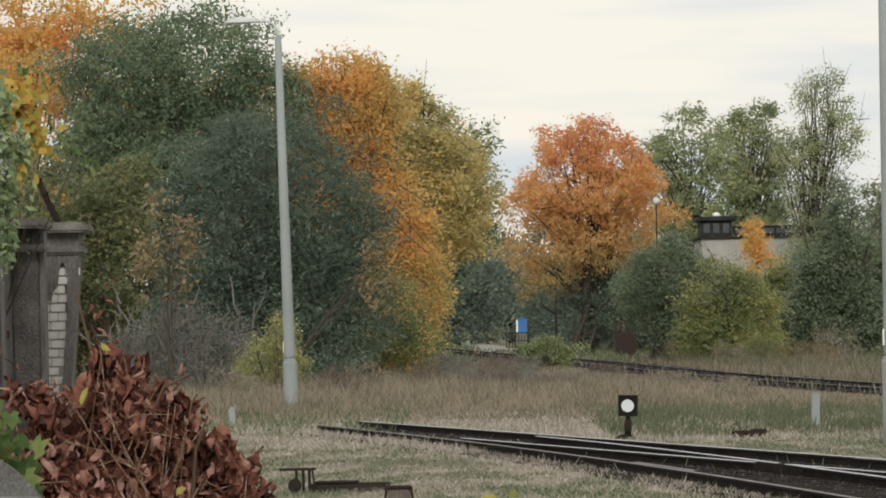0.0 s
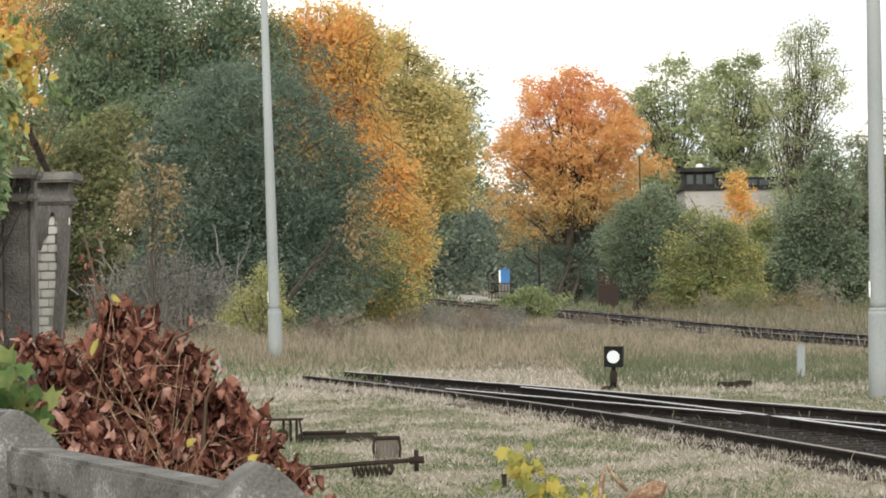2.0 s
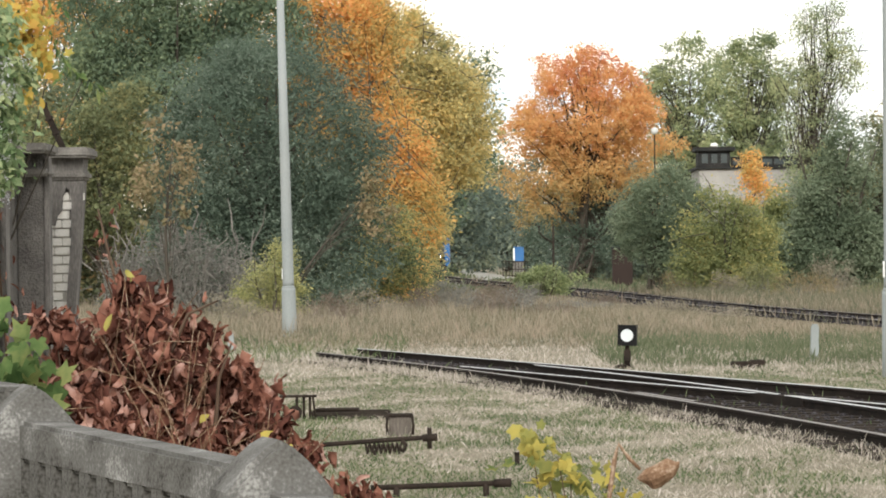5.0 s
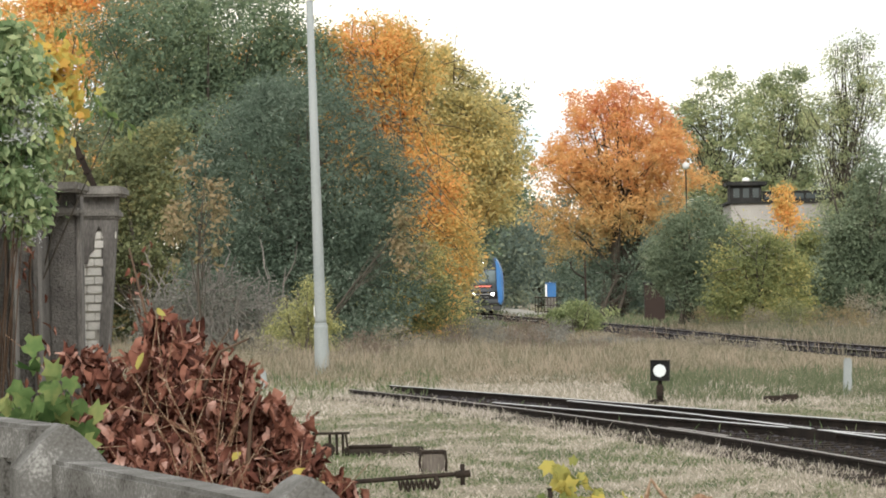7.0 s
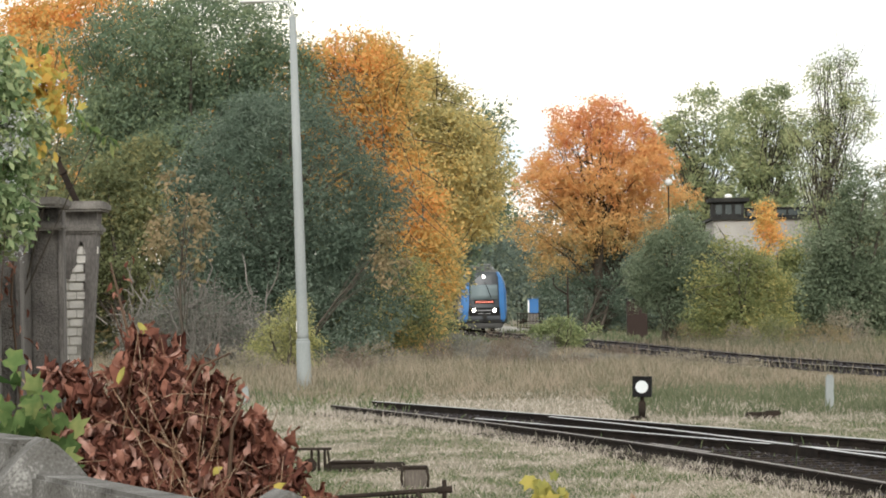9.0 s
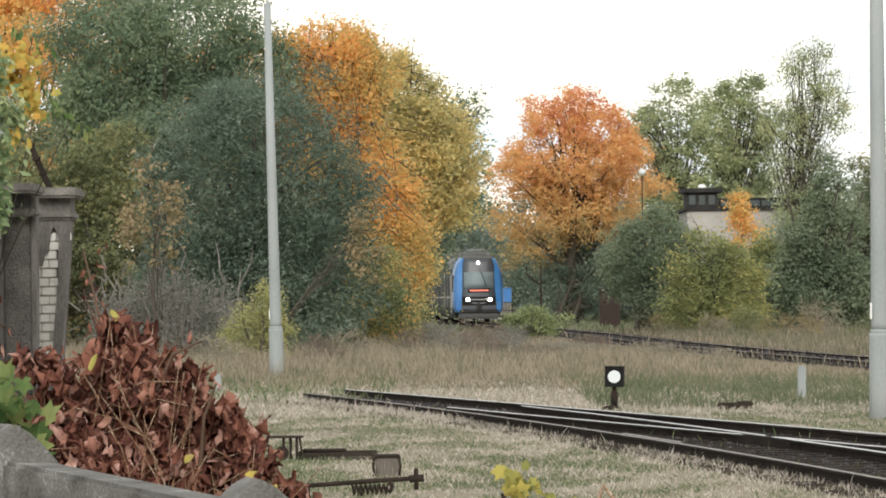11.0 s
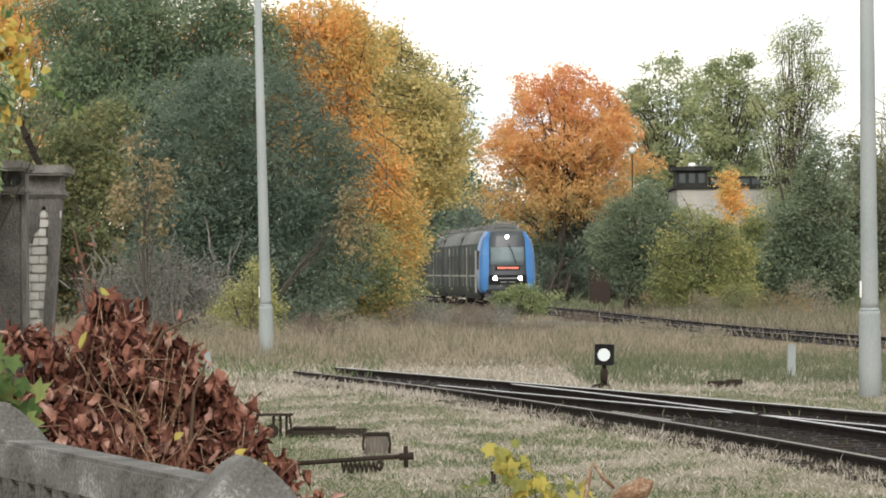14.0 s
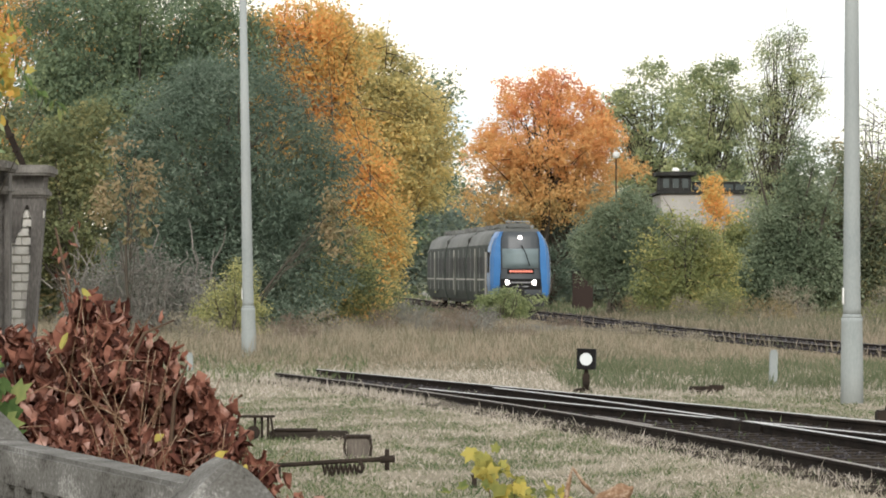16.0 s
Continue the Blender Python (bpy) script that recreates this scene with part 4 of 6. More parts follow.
# ---- lineside things ----
def lamp_post(x, y, height, foot, lean, reach, label):
    """A concrete pole in a wider foot, with a bent steel arm and a flat lamp head."""
    ob = empty("lamp_post", pose(x, y, GROUND_Z, 0, lean, 0), label, "lamp post", "lamp posts by the track")
    part("pole", tube([(0, 0, foot + 0.04), (0, 0, foot + 0.14), (0, 0, height * 0.5), (0, 0, height)], [0.13, 0.13, 0.11, 0.076], 20), M_POLE, ob)
    part("pole_foot", tube([(0, 0, -0.3), (0, 0, 0.5), (0, 0, foot - 0.06), (0, 0, foot)], [0.172, 0.165, 0.158, 0.158], 20), M_POLE, ob)
    part("pole_shoulder", tube([(0, 0, foot), (0, 0, foot + 0.05)], [0.158, 0.132], 20), M_POLE, ob)
    part("small_plate", box(-0.14, -0.122, -0.09, 0.05, foot + 0.2, foot + 0.44, bevel=0.004), M_WHITE, ob, "small white plate")
    s = 1 if reach > 0 else -1
    arm = [(0, 0, height), (0, 0, height + 0.1), (s * 0.04, 0, height + 0.22), (s * 0.13, 0, height + 0.32), (s * 0.27, 0, height + 0.37), (s * 0.55, 0, height + 0.37)]
    part("arm", tube(arm, [0.035, 0.032, 0.03, 0.028, 0.028, 0.028], 10), M_LAMP, ob)
    bm = bmesh.new()
    bmesh.ops.create_uvsphere(bm, u_segments=20, v_segments=10, radius=1.0)
    for v in bm.verts:
        v.co = Vector((s * 0.82 + v.co.x * 0.36, v.co.y * 0.15, height + 0.36 + (v.co.z * 0.13 if v.co.z > 0 else v.co.z * 0.04)))
    part("lamp_head", bm, M_LAMP, ob, "pale flattened lamp housing")
    return ob


lamp_post(-4.385, 91.5, 8.48, 1.13, -1.0, -1, "tall grey concrete lamp post with curved arm")
lamp_post(5.995, 59.3, 9.25, 1.26, 0.0, -1, "tall grey concrete lamp post close to the track")


def switch_lantern(x, y):
    ob = empty("switch_lantern", pose(x, y, GROUND_Z - 0.03, 0, 1.5, -6), "black switch lantern with white disc on a short stand", "railway signal")
    part("lantern_box", box(-0.15, 0.15, -0.13, 0.13, 0.41, 0.72, bevel=0.012), M_BLACK, ob)
    part("hood", box(-0.155, 0.155, -0.15, 0.14, 0.715, 0.74, bevel=0.006), M_BLACK, ob)
    bm = bmesh.new()
    bmesh.ops.create_cone(bm, cap_ends=True, segments=32, radius1=0.1, radius2=0.1, depth=0.012, matrix=pose(0, -0.135, 0.575, 90))
    part("disc", bm, M_DISC, ob, "round white signal disc")
    part("spindle", tube([(0, 0, 0.1), (0, 0, 0.3), (0, 0, 0.42)], [0.055, 0.045, 0.028], 10), M_IRON, ob)
    part("bracket", box(-0.055, 0.055, -0.06, 0.06, 0.16, 0.34, bevel=0.012), M_IRON, ob)
    part("base_plate", box(-0.13, 0.09, -0.12, 0.12, 0.0, 0.1, bevel=0.015), M_IRON, ob)
    part("lever", tube([(-0.05, 0, 0.09), (-0.16, 0.0, 0.07), (-0.2, 0, 0.03)], [0.03, 0.028, 0.03], 8), M_IRON, ob)


M_DISC = plain("milk_glass_disc", (0.62, 0.66, 0.67), 0.3, vary=0.03)
switch_lantern(2.275, 64.5)


def marker_post(x, y, h, w, lean=0):
    ob = empty("marker_post", pose(x, y, GROUND_Z, 0, lean, 0), "short weathered concrete marker post in the grass", "marker post", "concrete marker posts")
    part("shaft", box(-w / 2, w / 2, -w / 2, w / 2, -0.2, h, bevel=0.015, taper=0.88), M_POLE, ob)
    part("cap", box(-w * 0.4, w * 0.4, -w * 0.4, w * 0.4, h - 0.002, h + 0.025, bevel=0.01), M_POLE, ob)


marker_post(5.55, 68, 0.6, 0.15, 1)
marker_post(-4.87, 78, 0.36, 0.13, -2)


def track_boxes():
    ob = empty("junction_box", pose(4.18, 64.2, GROUND_Z), "low dark iron junction box in the grass", "track box")
    part("body", box(-0.27, 0.2, -0.15, 0.15, 0, 0.12, bevel=0.02), M_IRON, ob)
    part("lid", box(0.02, 0.28, -0.12, 0.12, 0.06, 0.14, bevel=0.02), M_IRON, ob)
    ob = empty("rail_buffer", pose(5.62, 50.6, GROUND_Z), "small rusty iron rail stop beside the rail end", "track box")
    part("body", box(-0.2, 0.2, -0.2, 0.2, 0, 0.2, bevel=0.02), M_IRON, ob)
    part("knob", tube([(0, 0, 0.2), (0, 0, 0.27)], [0.1, 0.08], 10), M_IRON, ob)


track_boxes()


def wire_gear():
    """Old point-wire gear in the grass before the fence."""
    ob = empty("stump_block", pose(-0.88, 42, GROUND_Z), "squat wooden block strapped with dark iron", "wire gear")
    part("block", box(-0.12, 0.12, -0.12, 0.12, -0.05, 0.22, bevel=0.02, taper=0.95), M_OLDWOOD, ob)
    part("top_plate", box(-0.135, 0.135, -0.13, 0.13, 0.2, 0.235, bevel=0.01), M_IRON, ob)
    for s in (-1, 1):
        part("strap", tube([(s * 0.125, -0.13, 0.22), (s * 0.14, -0.15, 0.12), (s * 0.13, -0.14, 0.02)], 0.014, 6), M_IRON, ob)
    ob = empty("pull_rod", pose(-0.55, 38, GROUND_Z), "rusty pull rod with cross pin and coil spring", "wire gear")
    part("rod", tube([(-1.1, 0, 0.10), (-0.4, 0, 0.145), (0.1, 0, 0.17)], 0.022, 8), M_IRON, ob)
    part("collar", tube([(-0.04, 0, 0.16), (0.1, 0, 0.17)], 0.035, 8), M_IRON, ob)
    part("cross_pin", tube([(0.025, 0, 0.06), (0.025, 0, 0.26)], 0.022, 8), M_IRON, ob)
    part("hook", tube([(-0.23, 0, 0.15), (-0.2, -0.02, 0.09), (-0.22, -0.02, 0.04), (-0.26, 0, 0.07)], 0.022, 7), M_IRON, ob)
    coil = [(-0.58 + 0.34 * i / 64, 0.045 * math.sin(i * 0.785), 0.07 + 0.045 * math.cos(i * 0.785)) for i in range(65)]
    part("coil_spring", tube(coil, 0.011, 6), M_IRON, ob)
    part("leg", tube([(-0.5, 0, -0.15), (-0.5, 0, 0.05)], 0.028, 8), M_IRON, ob)
    part("leg", tube([(-1.0, 0, -0.1), (-1.0, 0, 0.11)], 0.028, 8), M_IRON, ob)
    ob = empty("wire_pulley_stand", pose(-2.06, 46.5, GROUND_Z), "low iron pulley stand with flat top plate", "wire gear")
    part("top_plate", box(-0.3, 0.13, -0.1, 0.1, 0.255, 0.28, bevel=0.006), M_IRON, ob)
    for x in (-0.1, -0.02, 0.05):
        part("leg", tube([(x, 0, 0), (x, 0, 0.26)], 0.016, 6), M_IRON, ob)
    part("brace", tube([(0.08, 0, 0.27), (0.12, 0, 0.0)], 0.012, 6), M_IRON, ob)
    part("pulley", tube([(-0.12, -0.02, 0.08), (-0.12, 0.02, 0.08)], 0.08, 16), M_IRON, ob)
    ob = empty("timber_beam", pose(-1.55, 46.8, GROUND_Z), "dark tarred timber beam lying in the grass", "beam")
    part("beam", box(-0.46, 0.46, -0.1, 0.1, -0.02, 0.09, bevel=0.015), M_SLEEPER, ob)
    part("cover", box(-0.4, 0.1, -0.12, 0.12, 0.09, 0.115, bevel=0.006), M_IRON, ob)
    ob = empty("pull_rod", pose(-0.3, 31.6, GROUND_Z), "long rusty pull rod low in the grass", "wire gear")
    part("rod", tube([(-0.6, 0, 0.07), (0.5, 0, 0.1)], 0.022, 8), M_IRON, ob)
    part("collar", tube([(0.36, 0, 0.096), (0.5, 0, 0.1)], 0.034, 8), M_IRON, ob)
    part("leg", tube([(-0.4, 0, -0.1), (-0.4, 0, 0.075)], 0.025, 8), M_IRON, ob)
    part("leg", tube([(0.3, 0, -0.1), (0.3, 0, 0.095)], 0.025, 8), M_IRON, ob)
    ob = empty("iron_stub", pose(0.28, 36.0, GROUND_Z), "short dark iron stub in the grass", "wire gear")
    part("stub", tube([(0, 0, -0.1), (0, 0, 0.1)], [0.025, 0.022], 8), M_IRON, ob)
    part("stub_cap", tube([(0, 0, 0.1), (0, 0, 0.12)], [0.03, 0.026], 8), M_IRON, ob)


wire_gear()


def building():
    ob = empty("goods_building", pose(0, 236, GROUND_Z), "pale rendered building with black boarded roof structure", "building")
    part("wall", box(12.7, 20.5, 0, 9, 0, 6.55, bevel=0.03), M_WALL_WHITE, ob)
    part("eave", box(12.5, 20.7, -0.2, 9.2, 6.55, 6.7, bevel=0.02), M_TAR, ob)
    part("cupola", box(12.65, 14.5, 0.1, 3, 6.7, 7.6, bevel=0.02), M_TAR, ob)
    part("cupola_roof", box(12.45, 14.8, -0.2, 3.2, 7.6, 7.85, bevel=0.03), M_TAR, ob)
    for k in range(3):
        part("louvre", box(12.85 + k * 0.56, 13.2 + k * 0.56, 0.06, 0.11, 6.9, 7.45, bevel=0.01), M_GLASSY, ob)
    part("parapet", box(14.55, 20.6, 0.3, 0.5, 6.7, 7.2, bevel=0.02), M_TAR, ob)
    for k in range(7):
        part("panel", box(14.7 + k * 0.8, 15.35 + k * 0.8, 0.25, 0.33, 6.8, 7.12, bevel=0.01), M_GLASSY, ob)
    part("roof_rail", box(14.5, 20.6, 0.22, 0.4, 7.2, 7.27, bevel=0.01), M_TAR, ob)
    lp = empty("yard_lamp", pose(14.5, 252, GROUND_Z), "white mushroom-headed yard lamp behind the building", "lamp post")
    part("mast", tube([(0, 0, 0), (0, 0, 8.3)], [0.1, 0.05], 10), M_WHITE, lp)
    gl = empty("globe_lamp", pose(9.63, 225, GROUND_Z), "white globe yard lamp on a mast before the maple", "lamp post")
    part("mast", tube([(0, 0, 0), (0, 0, 8.3)], [0.06, 0.035], 10), M_IRON, gl)
    bm = bmesh.new()
    bmesh.ops.create_uvsphere(bm, u_segments=20, v_segments=12, radius=0.2)
    for f in bm.faces:
        f.smooth = True
    globe = part("globe", bm, M_LAMP, gl, "white round globe")
    globe.matrix_basis = pose(0, 0, 8.5)
    part("head", tube([(0, 0, 8.25), (0, 0, 8.35), (0, 0, 8.45), (0, 0, 8.5)], [0.2, 0.26, 0.18, 0.04], 16), M_WHITE, lp)


M_GLASSY = plain("dusty_dark_glass", (0.06, 0.075, 0.075), 0.3)
building()


def trackside_far():
    ob = empty("relay_hut", pose(6.9, 200, GROUND_Z), "small brown boarded trackside hut in shade", "hut")
    part("body", box(-0.5, 0.5, -0.4, 0.4, 0, 1.95, bevel=0.02), M_HUT, ob)
    part("roof", box(-0.55, 0.55, -0.5, 0.5, 1.95, 2.05, bevel=0.02), M_TAR, ob)
    part("door", box(-0.3, 0.3, -0.43, -0.4, 0.1, 1.65, bevel=0.006), M_HUT, ob)
    ob = empty("blue_cabinet", pose(2.6, 296, GROUND_Z), "bright blue cabinet with white side behind a railing", "cabinet")
    part("base", box(-0.35, 0.4, -0.35, 0.35, 0, 1.15, bevel=0.03), M_CONC, ob)
    part("body", box(-0.24, 0.42, -0.4, 0.4, 1.15, 2.15, bevel=0.03), M_BLUE, ob)
    part("side_panel", box(-0.36, -0.24, -0.4, 0.4, 1.2, 2.1, bevel=0.01), M_WHITE, ob)
    part("lid", box(-0.38, 0.44, -0.43, 0.43, 2.15, 2.22, bevel=0.02), M_BLUE, ob)
    ob = empty("railing", pose(2.35, 288, GROUND_Z), "dark metal railing beside the line", "railing")
    for k in range(9):
        part("upright", box(-0.9 + k * 0.22 - 0.025, -0.9 + k * 0.22 + 0.025, -0.02, 0.02, 0, 1.15), M_IRON, ob)
    for z in (0.15, 0.6, 1.15):
        part("bar", box(-0.95, 0.9, -0.025, 0.025, z - 0.03, z + 0.03), M_IRON, ob)
    ob = empty("signal_post", pose(3.75, 214, GROUND_Z), "dark post with crooked bracket arm before the maple", "signal post")
    part("post", tube([(0, 0, 0), (0, 0, 3.3)], [0.07, 0.05], 8), M_IRON, ob)
    part("arm", tube([(0, 0, 2.3), (-0.55, 0, 2.65), (-0.75, 0, 2.9), (-0.75, 0, 3.15)], [0.05, 0.045, 0.04, 0.035], 8), M_IRON, ob)
    part("cap", tube([(-0.82, 0, 3.14), (-0.68, 0, 3.22)], [0.06, 0.03], 8), M_IRON, ob)


M_HUT = plain("brown_boards", (0.03, 0.019, 0.015), 0.9)
M_BLUE = rough_mat("railway_blue_paint", [(0.3, (0.025, 0.125, 0.33)), (0.7, (0.045, 0.18, 0.42))], 0.7, 20.0, 0.32, 0.0, 0.03, spec=0.5)
trackside_far()


# ---- near wall, fence and growth ----
def old_wall():
    ob = tagged(empty("wall_west", pose(0, 0, GROUND_Z), "old sooty plastered wall with pilasters and concrete coping", "wall"), kind="structure")
    top = 2.84
    part("wall_body", box(-4.1, -3.7, 18, 33.9, -0.2, top - 0.12, bevel=0.01), M_ROUGHCAST, ob)
    bm = box(-3.7, -3.3, 33.505, 34.0, -0.2, top - 0.12)
    for v in bm.verts:
        if v.co.x > -3.5:
            v.co.x = -3.53 if v.co.z < 1 else -3.315
    part("end_pier", bm, M_PLASTER, ob)
    part("coping", box(-3.77, -3.24, 33.3, 34.05, top - 0.12, top - 0.035, bevel=0.02), M_CONC, ob, "weathered concrete coping slab")
    part("moulding", box(-3.72, -3.285, 33.4, 34.0, top - 0.3, top - 0.225, bevel=0.02), M_CONC, ob)
    # plaster skin that has fallen off in a wedge
    edge = [(-3.62, 2.72), (-3.3, 2.72), (-3.32, 2.1), (-3.37, 1.6), (-3.44, 0.9), (-3.5, 0.0), (-3.58, 0.0), (-3.51, 0.9), (-3.455, 1.5), (-3.437, 1.75),
            (-3.412, 2.0), (-3.408, 2.2), (-3.402, 2.35), (-3.42, 2.45), (-3.445, 2.48), (-3.475, 2.4), (-3.485, 2.28), (-3.52, 2.24), (-3.54, 2.16), (-3.62, 2.17)]
    bm = bmesh.new()
    fr = [bm.verts.new((x, 33.44, z)) for x, z in edge]
    bk = [bm.verts.new((x, 33.51, z)) for x, z in edge]
    bm.faces.new(fr)
    bm.faces.new(bk[::-1])
    for k in range(len(edge)):
        bm.faces.new((fr[k], bk[k], bk[(k + 1) % len(edge)], fr[(k + 1) % len(edge)]))
    bmesh.ops.recalc_face_normals(bm, faces=bm.faces)
    part("plaster", bm, M_PLASTER, ob, "grey crumbling plaster")
    for y, x1 in ((32.2, -3.45), (29.7, -3.5), (28.3, -3.5), (26.6, -3.5), (24.8, -3.5)):
        part("pilaster", box(-3.7, x1 - 0.03, y - 0.14, y + 0.12, -0.2, top - 0.12, bevel=0.012), M_ROUGHCAST, ob)
        part("pilaster_edge", box(x1 - 0.03, x1 + 0.008, y - 0.15, y + 0.1, -0.2, top - 0.14, bevel=0.008), M_PLASTER, ob)
        part("coping", box(-3.74, x1 + 0.03, y - 0.5, y + 0.4, top - 0.12, top - 0.04, bevel=0.02), M_CONC, ob)
        part("moulding", box(-3.7, x1 + 0.02, y - 0.3, y + 0.2, top - 0.3, top - 0.24, bevel=0.02), M_CONC, ob)
    part("mortar", box(-3.63, -3.425, 33.497, 33.507, 0.9, 2.44), M_MORTAR, ob)
    # whitewashed bricks bared where the plaster has fallen off
    rng = random.Random(3)
    whole = part("brick", box(-0.06, 0.06, -0.02, 0.012, -0.031, 0.031, bevel=0.005), M_BRICK, ob)
    first = True
    for row in range(25):
        for k in range(3):
            x = -3.615 + k * 0.127 - (0.063 if row % 2 else 0.0)
            if x + 0.065 > -3.5 + 0.085 * (0.6 + row * 0.075):
                continue
            b = whole if first else new("brick", whole.data)
            first = False
            b.parent = ob
            b.matrix_basis = pose(x, 33.495 + rng.uniform(-0.006, 0.004), 0.6 + row * 0.075, 0, 0, rng.uniform(-1.5, 1.5))
    ir = empty("wire_bracket", pose(-3.46, 33.4, top + GROUND_Z - 0.05, 0, -24, 0), "angled rusty iron barbed-wire bracket on the wall", "bracket")
    part("bar", box(-0.025, 0.025, -0.012, 0.012, 0, 0.42, bevel=0.004), M_IRON, ir)
    part("flange", box(-0.025, -0.01, -0.03, 0.03, 0, 0.42, bevel=0.004), M_IRON, ir)
    for z in (0.15, 0.28, 0.4):
        part("clip", box(-0.035, 0.035, -0.035, 0.02, z - 0.012, z + 0.012, bevel=0.003), M_IRON, ir)


old_wall()

M_FENCE = rough_mat("cast_concrete_fence", [(0.36, (0.035, 0.032, 0.028)), (0.46, (0.105, 0.102, 0.092)), (0.57, (0.15, 0.147, 0.138)), (0.69, (0.33, 0.33, 0.31))], 11.0, 170.0, 0.93, bump=0.4, depth=0.003)


def fence():
    ob = empty("concrete_fence", pose(0, 0, 0), "weathered precast concrete fence with slotted panels", "fence")
    ends = [(-1.75, 8.9, 0.05), (-1.267, 7.9, 0.05), (-0.787, 6.9, 0.05), (-0.32, 5.9, 0.0), (0.16, 4.9, -0.06)]

    def post_mesh():
        bm = bmesh.new()
        prof = []
        for k in range(13):
            u = math.pi * k / 12
            prof.append((-0.079 * math.cos(u), 1.445 + 0.075 * (1 - abs(math.cos(u)) ** 1.4)))
        prof = [(-0.079, -0.3)] + prof + [(0.079, -0.3)]
        a = [bm.verts.new((x, -0.07, z)) for x, z in prof]
        b = [bm.verts.new((x, 0.07, z)) for x, z in prof]
        bm.faces.new(a)
        bm.faces.new(b[::-1])
        for i in range(len(prof)):
            j = (i + 1) % len(prof)
            bm.faces.new((a[i], b[i], b[j], a[j]))
        bmesh.ops.recalc_face_normals(bm, faces=bm.faces)
        bmesh.ops.bevel(bm, geom=[e for e in bm.edges if abs(e.verts[0].co.y - e.verts[1].co.y) < 1e-4 and e.verts[0].co.z > 0], offset=0.01, segments=2, affect='EDGES')
        return bm
    first = None
    for x, y, up in ends:
        ang = 15
        if first is None:
            first = part("fence_post", post_mesh(), M_FENCE, ob)
            p = first
        else:
            p = new("fence_post", first.data)
            p.parent = ob
        p.matrix_basis = pose(x, y, GROUND_Z + 0.12 + up, 0, 0, ang)
    tops = [(1.6, 1.565), (1.545, 1.525), (1.472, 1.437), (1.405, 1.36)]
    bars = []
    for (xa, ya, _), (xb, yb, _), (za, zb) in zip(ends, ends[1:], tops):
        ln = math.hypot(xb - xa, yb - ya)
        p = part("fence_panel", box(0.03, ln - 0.03, -0.036, 0.036, -1.6, -0.31, bevel=0.004), M_FENCE, ob)
        p.matrix_basis = pose(xa, ya, za, 0, 0, math.degrees(math.atan2(yb - ya, xb - xa))) @ pose(0, 0, 0, 0, math.degrees(math.atan2(za - zb, ln)), 0)
        part("top_beam", box(0.03, ln - 0.03, -0.037, 0.037, -0.068, 0.0, bevel=0.007), M_FENCE, p)
        for k in range(13):
            if not bars:
                bars.append(part("bar", box(-0.022, 0.022, -0.0355, -0.008, -0.32, -0.06), M_FENCE, p))
                r = bars[0]
            else:
                r = new("bar", bars[0].data)
                r.parent = p
            r.matrix_basis = pose(0.05 + k * (ln - 0.1) / 12, 0, 0)


fence()

L_DEAD = leaf_mat("dead_brown_leaves", [(0.08, (0.045, 0.021, 0.014)), (0.3, (0.115, 0.043, 0.025)), (0.55, (0.2, 0.08, 0.043)), (0.75, (0.28, 0.13, 0.075)), (1.0, (0.46, 0.29, 0.2))], patch=48.0, weight=0.25, through_light=0.15, gain=1.22, grey=0.08)
L_LATE = leaf_mat("late_yellow_green_leaves", [(0.1, (0.12, 0.16, 0.04)), (0.45, (0.38, 0.35, 0.07)), (0.9, (0.55, 0.42, 0.06))], patch=30.0, weight=0.3, gain=1.1)
L_LUSH = leaf_mat("lush_green_leaves", [(0.1, (0.06, 0.115, 0.03)), (0.5, (0.15, 0.23, 0.06)), (0.85, (0.34, 0.36, 0.1))], patch=30.0, weight=0.4, gain=0.9)
L_YELLOW = leaf_mat("yellow_maple_leaves", [(0.1, (0.3, 0.3, 0.06)), (0.5, (0.5, 0.36, 0.05)), (0.9, (0.55, 0.27, 0.04))], patch=25.0, weight=0.4, gain=1.2)
L_VINE = leaf_mat("vine_leaves", [(0.1, (0.06, 0.1, 0.032)), (0.5, (0.16, 0.21, 0.085)), (0.9, (0.36, 0.38, 0.16))], patch=4.0, gain=1.75)
L_FLUFF = leaf_mat("silvery_seed_fluff", [(0.1, (0.4, 0.4, 0.36)), (0.9, (0.66, 0.65, 0.6))], patch=5.0)


